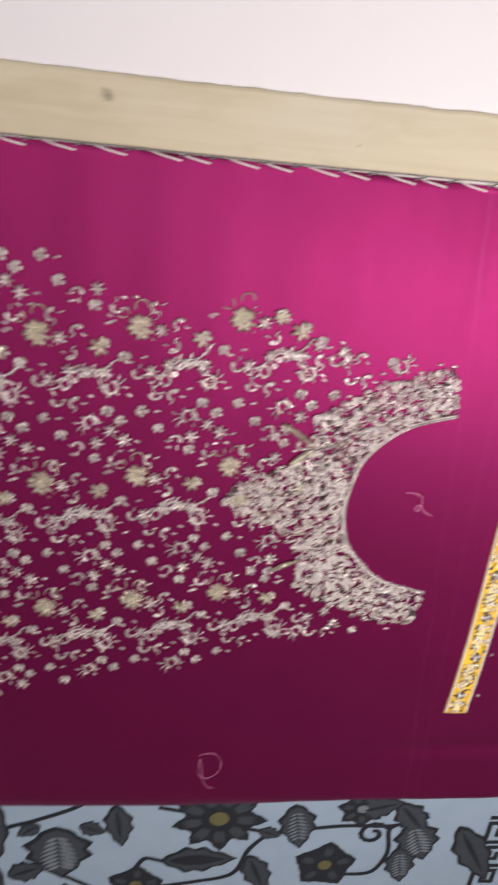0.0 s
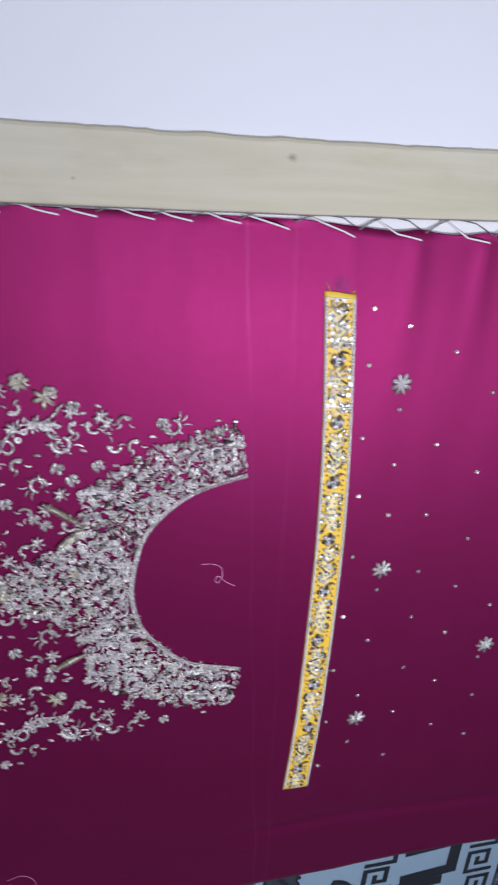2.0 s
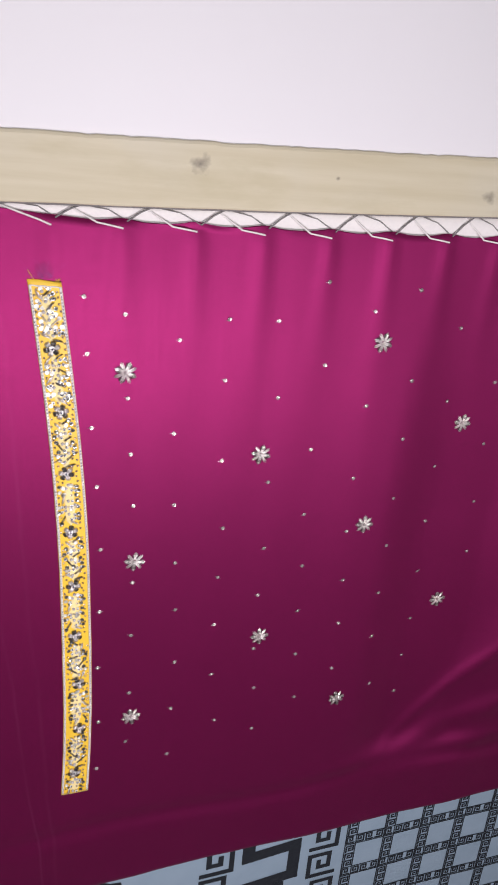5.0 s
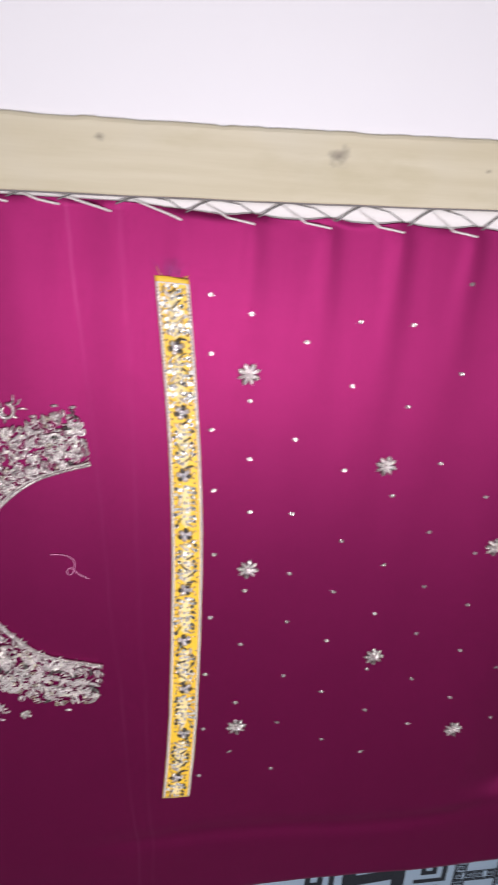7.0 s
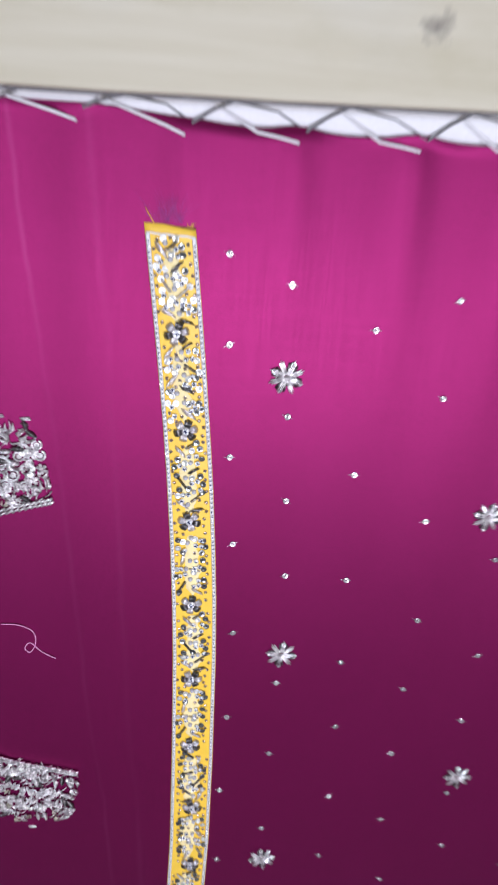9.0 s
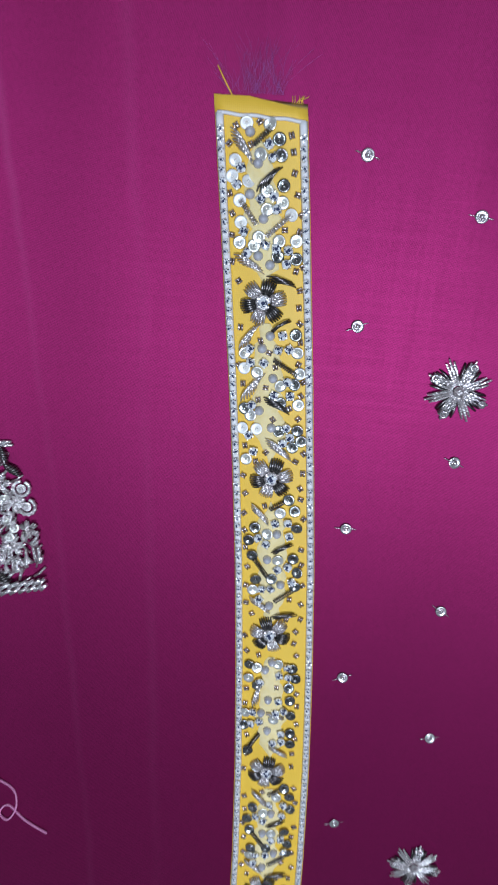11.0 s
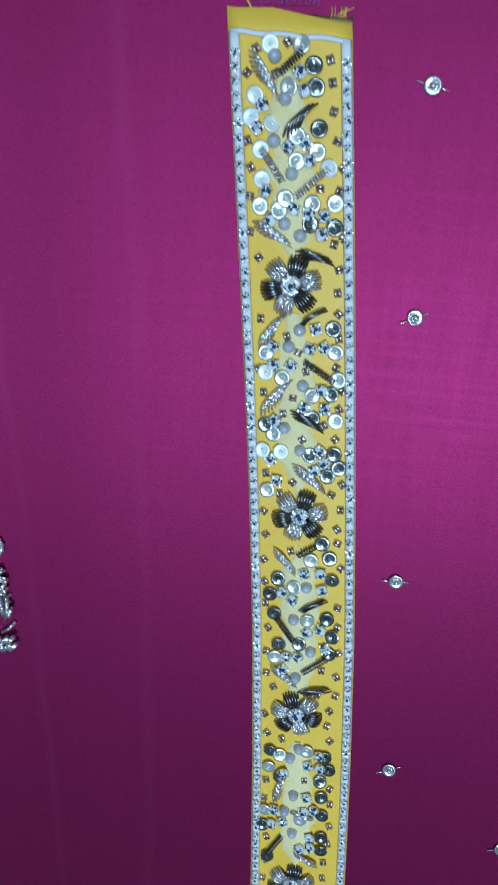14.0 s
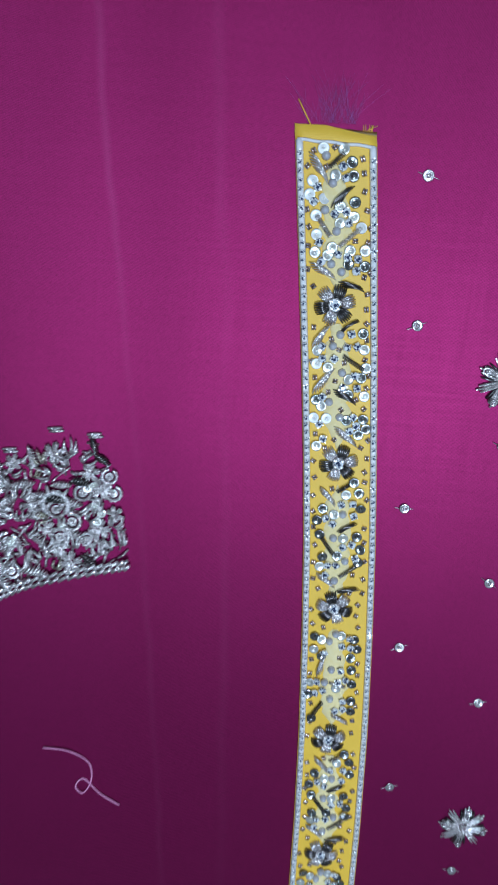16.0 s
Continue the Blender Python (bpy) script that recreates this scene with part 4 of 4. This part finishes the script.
BUGLES_D = [(6.0, 39.3), (-4.1, 38.4), (-7.4, 27.3), (0.8, 28.7), (6.3, 27.2), (-7.7, 22.5), (6.5, 23.2), (6.5, 17.3), (-7.2, 12.1), (6.3, 12.4), (-7.4, 5.5), (5.6, 7.2), (-7.9, 0.3), (5.5, 2.8)]
LEAVES_D = [(-5.9, 22.1, -2.9, 28.7, 0), (-1.3, 20.8, 2.4, 18.0, 0), (-0.5, 9.7, 3.7, 5.4, 0)]
TWISTS_D = [(-6.6, 8.2, -4.0, 13.0, 1)]
FLOWER_AT = [(-1.0, -43.0), (-0.4, -85.8), (-1.1, -130.1), (-1.4, -175.2)]
REPEATS = [(SEQUINS_A, CRYSTALS_A, PEARLS_A, BUGLES_A, LEAVES_A, TWISTS_A), (SEQUINS_B, CRYSTALS_B, PEARLS_B, BUGLES_B, LEAVES_B, TWISTS_B), (SEQUINS_C, CRYSTALS_C, PEARLS_C, BUGLES_C, LEAVES_C, TWISTS_C), (SEQUINS_D, CRYSTALS_D, PEARLS_D, BUGLES_D, LEAVES_D, TWISTS_D)]


def bead_mesh(name, build, material, smooth=True):
    bm = bmesh.new()
    build(bm)
    return mesh_of(name, bm, material, smooth)


def chaton(name, r, h, seed):
    """A claw-set cut stone: glints and dark reflections painted facet by facet round a small table, with four claws."""
    bm = bmesh.new()
    n, pick = 10, random.Random(seed)
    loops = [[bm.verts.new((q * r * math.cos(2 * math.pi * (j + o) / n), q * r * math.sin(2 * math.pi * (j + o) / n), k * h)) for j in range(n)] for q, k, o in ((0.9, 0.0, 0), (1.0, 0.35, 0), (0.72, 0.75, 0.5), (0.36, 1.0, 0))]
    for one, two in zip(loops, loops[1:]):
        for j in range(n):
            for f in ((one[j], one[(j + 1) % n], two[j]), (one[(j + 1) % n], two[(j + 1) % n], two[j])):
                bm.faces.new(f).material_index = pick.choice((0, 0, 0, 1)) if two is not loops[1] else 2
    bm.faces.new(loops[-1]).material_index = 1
    at = len(bm.faces)
    for j in range(4):
        a = math.pi * (0.25 + j / 2)
        dome(bm, r * 0.95 * math.cos(a), r * 0.95 * math.sin(a), h * 0.2, r * 0.27, h * 0.65, 6, 2)
    bm.faces.ensure_lookup_table()
    for f in bm.faces[at:]:
        f.material_index = 2
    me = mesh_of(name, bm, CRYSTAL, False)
    me.materials.append(CRYSTAL_SHADED)
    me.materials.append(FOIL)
    return me


def build_bugle(bm):
    for o in (-0.00034, 0.00034):
        tube(bm, [(o, -0.0007, 0.0004), (o, 0.0007, 0.0004)], 0.00033, 8)


def build_pearl(bm):
    dome(bm, 0, 0, 0.0, 0.00116, 0.0018, 12, 5)


SEQ = bead_mesh("sequin", lambda bm: (sequin(bm, 0, 0, 0.00145, 0.0005, 18), dome(bm, 0, 0, 0.0005, 0.00035, 0.0005, 6, 2)), FOIL)
SEQ_KINDS = [SEQ]
# sequins whose dark reflection or glint is painted in
for foil in (FOIL_SHADED, FOIL_GLINT):
    SEQ_KINDS.append(SEQ.copy())
    SEQ_KINDS[-1].materials[0] = foil
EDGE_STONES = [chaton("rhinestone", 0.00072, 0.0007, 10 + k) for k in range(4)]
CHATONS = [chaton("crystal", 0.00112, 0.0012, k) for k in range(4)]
BUGLE = bead_mesh("bugle_bead", build_bugle, ROSE)
PEARL_ME = bead_mesh("pearl", build_pearl, PEARL)


for u in (0.052, 0.948):
    bm = bmesh.new()
    tube(bm, [on_ribbon(u, -0.0036 - 0.0018 * i, 0.0003) for i in range(230)], 0.0009, 6, 0.0, 0.6)
    cord = part("edge_cord", bm, COTTON, ribbon, "white cotton cord edging")
    y = -0.0046
    while y > -0.414:
        y -= 0.00217 + rng.uniform(-0.0002, 0.0002)
        m = Matrix.Translation(on_ribbon(u, y, 0.00075) + Vector((rng.uniform(-1, 1) * 0.0001, 0, 0))) @ Matrix.Rotation(rng.uniform(-0.25, 0.25), 4, "X") @ Matrix.Rotation(rng.uniform(-0.25, 0.25), 4, "Y") @ Matrix.Rotation(rng.uniform(0, 1), 4, "Z")
        shared("rhinestone", rng.choice(EDGE_STONES), None, cord, m)


def leaf_mesh(length, strands, dark):
    """A leaf of slanting coils laid side by side."""
    bm = bmesh.new()
    for i in range(strands):
        k = i / (strands - 1)
        x = (k - 0.5) * (length - 0.0038)
        w = 0.0013 * math.sin(math.pi * (0.2 + 0.6 * k))
        coil(bm, (x - 0.0021, -w), (x + 0.0021, w), 0.00024, 0.1, 0.0009, 6)
    return mesh_of("wire_leaf", bm, OXIDE if dark else SILVER)


def twist_mesh(length, dark):
    """A springy coil of wire wound in turns."""
    bm = bmesh.new()
    n = int(length / 0.0005)
    pts = [((i / (6 * n) - 0.5) * length, 0.00055 * math.cos(i * math.pi / 3), 0.00055 + 0.0005 * math.sin(i * math.pi / 3)) for i in range(6 * n + 1)]
    tube(bm, pts, 0.00016, 4)
    return mesh_of("wire_twist", bm, OXIDE if dark else SILVER)


def petal_mesh(dark):
    bm = bmesh.new()
    for k in range(6):
        o = (k - 2.5) / 2.5
        coil(bm, (0.0014, 0.0008 * o), (0.0054 - 0.0004 * o * o, 0.0015 * o), 0.00029, 0.04 * o, 0.0010, 6)
    return mesh_of("petal", bm, OXIDE if dark else SILVER)


PETAL = (petal_mesh(False), petal_mesh(True))
bm = bmesh.new()
chain(bm, arc(0, 0, 0.0015, 0, 330, 10), 0.0004)
HEART = mesh_of("flower_centre", bm, SILVER)


def tilt(a):
    return Matrix.Rotation(rng.gauss(0, a), 4, "X") @ Matrix.Rotation(rng.gauss(0, a), 4, "Y")


for unit in range(10):
    lists = REPEATS[unit if unit < 4 else 2 + unit % 2]
    first = unit < 4
    side = 1 if first or unit % 4 < 2 else -1
    mid, cy = FLOWER_AT[unit] if first else (-1.2 * side, -175.2 - 44.0 * (unit - 3))
    loose = 0.0 if first else 0.4
    cy *= 0.001

    def spot(dx, dy, lift=0.0):
        y = cy + (dy + rng.uniform(-loose, loose)) * 0.001
        u = 0.5 + (side * dx + rng.uniform(-loose, loose)) * 0.001 / interp(WIDE, y)
        return Matrix.Translation(on_ribbon(u, y, lift)) if 0.09 < u < 0.91 and -0.415 < y < -0.0045 else None

    # added cream patch that paints the beads' glow on the ribbon
    y0, y1 = max(-0.415, cy + 0.004), min(-0.008, cy + 0.038)
    if y1 - y0 > 0.006:
        bm = bmesh.new()
        strip = []
        for i in range(27):
            y = y0 + (y1 - y0) * i / 26
            w = 0.17 + 0.10 * noise.noise((unit * 3.1, i * 0.45, 0)) - 0.16 * (abs(2 * i / 26 - 1) ** 4)
            strip.append([bm.verts.new(on_ribbon(0.47 - w * q, y, h)) for q, h in ((1, 0.0), (0.9, 0.0003), (0, 0.0004), (-0.9, 0.0003), (-1, 0.0))])
        for one, two in zip(strip, strip[1:]):
            for j in range(4):
                bm.faces.new((one[j], one[j + 1], two[j + 1], two[j]))
        part("bead_haze", bm, CREAM, ribbon, "cream patch painting the pale glow around the beads")
    sequins, crystals, pearls, bugles, leaves, twists = lists
    for dx, dy, foil in sequins:
        m = spot(dx, dy, 0.0002)
        if m:
            shared("sequin", SEQ_KINDS[foil], None, ribbon, m @ tilt(0.14))
    for dx, dy in crystals:
        m = spot(dx, dy, 0.0006)
        if m:
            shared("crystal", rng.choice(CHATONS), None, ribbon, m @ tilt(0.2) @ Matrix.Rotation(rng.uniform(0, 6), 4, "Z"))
    for dx, dy in pearls:
        m = spot(dx, dy, 0.0003)
        if m:
            shared("pearl", PEARL_ME, None, ribbon, m)
    for dx, dy in bugles:
        m = spot(dx, dy)
        if m:
            shared("bugle_bead", BUGLE, None, ribbon, m @ Matrix.Rotation(rng.uniform(-0.9, 0.9) + (0 if rng.random() < 0.7 else 1.5), 4, "Z"))
    for x0, y0, x1, y1, dark in leaves + twists:
        m = spot((x0 + x1) / 2, (y0 + y1) / 2, 0.0003)
        if m:
            ln = 0.001 * math.hypot(x1 - x0, y1 - y0)
            twist = (x0, y0, x1, y1, dark) in twists
            me = twist_mesh(ln, dark) if twist else leaf_mesh(ln, max(5, int(ln / 0.0011)), dark)
            shared("wire_twist" if twist else "wire_leaf", me, None, ribbon, m @ Matrix.Rotation(math.atan2(y1 - y0, side * (x1 - x0)), 4, "Z"))
    m = spot(side * mid, 0)
    if m:
        centre = shared("flower_centre", HEART, None, ribbon, m @ Matrix.Translation((0, 0, 0.0007)))
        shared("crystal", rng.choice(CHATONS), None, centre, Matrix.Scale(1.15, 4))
        spin = rng.uniform(0, 1)
        for i in range(6):
            shared("petal", PETAL[i % 2], None, ribbon, m @ Matrix.Rotation(spin + i * math.pi / 3, 4, "Z"))

# ---- threads and lint ----
thread = new("loose_thread")
bm = bmesh.new()
pts = curve_through([(-0.065, -0.1895), (-0.057, -0.1898), (-0.0505, -0.194), (-0.0495, -0.201), (-0.052, -0.2058), (-0.0545, -0.2035), (-0.052, -0.2008), (-0.047, -0.2055), (-0.040, -0.2095)], 6)
tube(bm, [(p.x, p.y, FZ + silk(p.x, p.y) + 0.0006 + 0.0004 * math.sin(i * 0.3)) for i, p in enumerate(pts)], 0.00027, 6)
part("strand", bm, PINK, thread)
tagged(thread, "curled pale pink loose thread lying on the silk", "thread")
thread = new("loose_thread")
bm = bmesh.new()
pts = curve_through([(-0.205, -0.475), (-0.193, -0.473), (-0.184, -0.482), (-0.186, -0.497), (-0.196, -0.505), (-0.204, -0.498), (-0.203, -0.480), (-0.198, -0.512), (-0.188, -0.518)], 6)
tube(bm, [(p.x, p.y, FZ + silk(p.x, p.y) + 0.0003) for p in pts], 0.00022, 5)
part("strand", bm, PINK, thread)
tagged(thread, "thin tangled loop of pink thread on the silk edge", "thread")
lint = tagged(new("lint_tuft"), "wispy violet fibres at the ribbon's cut end", "lint")
bm = bmesh.new()
for i in range(90):
    x0 = rng.uniform(0.003, 0.015)
    a, ln = rng.uniform(-0.7, 0.7), rng.uniform(0.003, 0.012)
    pts = [(x0 + ln * k * math.sin(a + 0.4 * k * math.sin(i)), 0.0005 + ln * k * math.cos(a), FZ + silk(x0, 0.0) + 0.0007 + 0.001 * k * (1 - k)) for k in (0, 0.25, 0.5, 0.75, 1)]
    tube(bm, pts, 0.000017, 4)
part("fibre_tuft", bm, LINT, lint)
bm = bmesh.new()
tube(bm, [(0.004, -0.0002, FZ + 0.0012), (0.002, 0.003, FZ + 0.0016), (0.0005, 0.0055, FZ + 0.0012)], 0.00018, 5)
for i in range(8):
    x0 = 0.0165 + 0.0004 * i
    tube(bm, [(x0, -0.0018, FZ + 0.0013), (x0 + rng.uniform(-0.001, 0.001), -0.0005, FZ + 0.0018), (x0 + rng.uniform(-0.002, 0.002), 0.0006, FZ + 0.0014)], 0.00009, 4)
part("frayed_thread", bm, YELLOW, ribbon, "frayed yellow thread ends")


# ---- the printed sheet on the floor ----
sheet = tagged(new("printed_bedsheet"), "bluish white cotton sheet printed with charcoal flowers on the floor", "bedsheet")


def sheet_z(x, y):
    return 0.0045 + 0.0022 * noise.noise((x * 5, y * 5, 2)) + 0.0006 * noise.noise((x * 16, y * 9, 4))


bm = bmesh.new()
grid = [[bm.verts.new((-1.3 + 0.02 * i, -1.5 + 0.0205 * j, sheet_z(-1.3 + 0.02 * i, -1.5 + 0.0205 * j))) for j in range(54)] for i in range(131)]
for a, b in zip(grid, grid[1:]):
    for j in range(53):
        bm.faces.new((a[j], b[j], b[j + 1], a[j + 1]))
part("cotton", bm, SHEET, sheet)


def flat(bm, pts, lift=0.0):
    """A printed patch: a closed outline laid on the cloth."""
    v = [bm.verts.new((x, y, sheet_z(x, y) + 0.0006 + lift)) for x, y in pts]
    try:
        bm.faces.new(v)
    except ValueError:
        pass


def band(bm, pts, w, lift=0.0):
    """A printed line of width w."""
    pts = [Vector(p) for p in pts]
    for i, (a, b) in enumerate(zip(pts, pts[1:])):
        if (b - a).length < 1e-6:
            continue
        d = (b - a).normalized() * w / 2
        s = Vector((-d.y, d.x))
        flat(bm, [a - s - d * 0.98, b - s + d * 0.98, b + s + d * 0.98, a + s - d * 0.98], lift + 0.00002 * (i % 3))


def leaf_outline(x, y, ln, w, a, n=9, lobes=0.0):
    c, s = math.cos(a), math.sin(a)
    up, low = [], []
    for i in range(n + 1):
        k = i / n
        h = w / 2 * math.sin(math.pi * k ** 0.8) * (1 + lobes * math.sin(k * 25))
        up.append((k * ln, h))
        low.append((k * ln, -h))
    return [(x + px * c - py * s, y + px * s + py * c) for px, py in up + low[::-1][1:-1]]


def curl(x, y, r, a0, turns, n=14):
    return [(x + r * (1 - 0.7 * i / n) * math.cos(a0 + turns * 6.283 * i / n), y + r * (1 - 0.7 * i / n) * math.sin(a0 + turns * 6.283 * i / n)) for i in range(n + 1)]


def printed_leaf(x, y, ln, w, a, style=0):
    """Outline, paler rim, and a dark heart (0), a hatched belly (1) or plain ash (2)."""
    bm = bmesh.new()
    flat(bm, leaf_outline(x, y, ln, w, a, 16, 0.14))
    leaf = part("printed_leaf", bm, INK, sheet, smooth=False)
    c, s = math.cos(a), math.sin(a)
    bm = bmesh.new()
    flat(bm, leaf_outline(x + 0.06 * ln * c, y + 0.06 * ln * s, ln * 0.88, w * 0.80, a, 16, 0.12), 0.0003)
    part("rim_print", bm, ASH_INK, leaf, smooth=False)
    bm = bmesh.new()
    if style == 1:
        for side in (-1, 1):
            for k in range(8):
                q = 0.2 + 0.075 * k
                flat(bm, leaf_outline(x + q * ln * c, y + q * ln * s, w * 0.33 * math.sin(math.pi * q), w * 0.07, a + side * 1.1, 4), 0.0006)
        part("vein_print", bm, GREY_INK, leaf, smooth=False)
    else:
        flat(bm, leaf_outline(x + 0.1 * ln * c, y + 0.1 * ln * s, ln * 0.76, w * (0.42 if style == 0 else 0.16), a, 12, 0.05), 0.0006)
        part("vein_print", bm, INK, leaf, smooth=False)


def printed_flower(x, y, r, n, olive=True, turn=0.0):
    bm = bmesh.new()
    for i in range(n):
        a = turn + 6.283 * i / n
        flat(bm, leaf_outline(x + 0.12 * r * math.cos(a), y + 0.12 * r * math.sin(a), r * (0.85 + 0.2 * math.sin(3.1 * i)), r * 4.6 / n, a, 10, 0.12), 0.00004 * (i % 4))
    flower = part("printed_flower", bm, INK, sheet, smooth=False)
    bm = bmesh.new()
    for i in range(n):
        a = turn + 6.283 * i / n
        for o in (-0.25, 0.0, 0.25):
            flat(bm, leaf_outline(x + 0.35 * r * math.cos(a + o * 0.6), y + 0.35 * r * math.sin(a + o * 0.6), r * 0.42, r * 0.10, a + o * 0.3, 6), 0.0004)
    part("petal_print", bm, ASH_INK, flower, smooth=False)
    bm = bmesh.new()
    flat(bm, [(x + 0.2 * r * math.cos(k * 0.5236), y + 0.2 * r * math.sin(k * 0.5236)) for k in range(12)], 0.0005)
    part("flower_eye", bm, OLIVE_INK if olive else GREY_INK, flower, smooth=False)


# the flowered field
LEAF_PRINTS = [
    (-0.352, 0.018, 0.095, 0.078, -1.50, 1), (-0.283, 0.055, 0.075, 0.034, -1.45, 2), (-0.226, -0.044, 0.095, 0.046, 0.03, 0), (-0.069, 0.055, 0.082, 0.046, -1.40, 1),
    (0.082, 0.022, 0.078, 0.056, -1.20, 1), (0.075, -0.025, 0.070, 0.040, -1.40, 1), (0.145, 0.015, 0.125, 0.046, -1.05, 2), (0.205, 0.055, 0.14, 0.034, -1.75, 2), (0.060, 0.055, 0.07, 0.040, -0.9, 2), (-0.118, -0.035, 0.080, 0.036, -1.20, 2),
    (-0.110, 0.010, 0.032, 0.022, -0.4, 2), (-0.325, 0.020, 0.034, 0.026, -0.4, 2), (-0.370, 0.022, 0.034, 0.022, -2.5, 2), (0.010, 0.040, 0.06, 0.036, 0.3, 2), (-0.41, -0.07, 0.05, 0.036, 0.4, 2),
]
TILE_X, TILE_Y = 0.62, 0.40
for tx in range(-2, 1):
    for ty in range(-1, 2):
        ox, oy = tx * TILE_X + 0.62, ty * TILE_Y - 0.74
        for x, y, ln, w, a, style in LEAF_PRINTS:
            if -1.2 < ox + x < 0.17 and -1.45 < oy + y < -0.45:
                printed_leaf(ox + x, oy + y, ln, w, a, style)
        for x, y, r, n, olive in ((-0.160, 0.032, 0.060, 9, True), (-0.018, -0.056, 0.044, 5, True), (-0.255, -0.090, 0.038, 5, True), (0.015, 0.045, 0.034, 7, False), (-0.34, -0.13, 0.045, 8, True), (0.1, -0.14, 0.045, 7, True)):
            if -1.2 < ox + x < 0.15 and -1.45 < oy + y < -0.45:
                printed_flower(ox + x, oy + y, r, n, olive, 0.3 * n)
        for line in (
            [(-0.445, -0.03), (-0.415, 0.012), (-0.377, 0.028), (-0.335, 0.047), (-0.31, 0.065)],
            [(-0.230, 0.050), (-0.17, 0.035), (-0.12, 0.012), (-0.085, 0.005), (-0.05, 0.010), (0.0, 0.015), (0.06, 0.015), (0.10, 0.030)],
            [(-0.24, -0.095), (-0.18, -0.085), (-0.135, -0.070), (-0.119, -0.026), (-0.10, 0.0)],
            [(0.01, -0.075), (0.045, -0.070), (0.060, -0.035), (0.055, 0.005), (0.062, 0.015)],
            [(-0.36, -0.06), (-0.30, -0.10), (-0.27, -0.12), (-0.2, -0.14)],
            [(-0.226, -0.044), (-0.245, -0.040), (-0.255, -0.055)],
        ):
            if ox + line[-1][0] < 0.2:
                bm = bmesh.new()
                band(bm, [(ox + p.x, oy + p.y) for p in curve_through(line, 6)], 0.006)
                part("printed_stem", bm, INK, sheet, smooth=False)
        if ox < 0.6:
            for cx, cy, a in ((0.035, 0.0, 0.6),):
                bm = bmesh.new()
                band(bm, curl(ox + cx, oy + cy, 0.02, a, 1.1), 0.006)
                part("printed_curl", bm, INK, sheet, smooth=False)


def key(bm, x, y, s, w, flip=1, turn=0):
    """One square spiral of a key border."""
    line = [(0, 0), (1, 0), (1, 1), (0.22, 1), (0.22, 0.38), (0.62, 0.38), (0.62, 0.66)]
    pts = []
    for px, py in line:
        px = px if flip > 0 else 1 - px
        px, py = (px, py) if not turn else (py, px)
        pts.append((x + px * s, y + py * s))
    band(bm, pts, w)


for x0, s, w in ((0.185, 0.036, 0.0065), (0.325, 0.034, 0.006)):
    for i in range(22):
        bm = bmesh.new()
        key(bm, x0, -1.4 + i * 0.046, s, w, 1 if i % 2 else -1)
        part("printed_key", bm, INK, sheet, smooth=False)
for i in range(9):
    bm = bmesh.new()
    y = -1.42 + i * 0.112
    band(bm, [(0.242, y), (0.302, y + 0.006), (0.302, y + 0.055), (0.242, y + 0.05), (0.242, y + 0.098), (0.285, y + 0.1)], 0.016)
    part("printed_meander", bm, INK, sheet, smooth=False)
for i in range(12):
    for j in range(17):
        x, y = 0.372 + 0.054 * i, -1.425 + 0.0545 * j
        if y > -0.5:
            continue
        bm = bmesh.new()
        for k in range(4):
            key(bm, x + 0.002 + 0.0132 * k, y + 0.0025, 0.0095, 0.0023, 1 if k % 2 else -1)
            if k < 3:
                key(bm, x + 0.0025, y + 0.0165 + 0.0125 * k, 0.0095, 0.0023, 1, 1)
        band(bm, [(x, y), (x + 0.054, y)], 0.0016)
        band(bm, [(x, y + 0.0145), (x + 0.054, y + 0.0145)], 0.0016)
        band(bm, [(x, y), (x, y + 0.0545)], 0.0016)
        band(bm, [(x + 0.0145, y), (x + 0.0145, y + 0.0545)], 0.0016)
        part("printed_square", bm, INK, sheet, smooth=False)
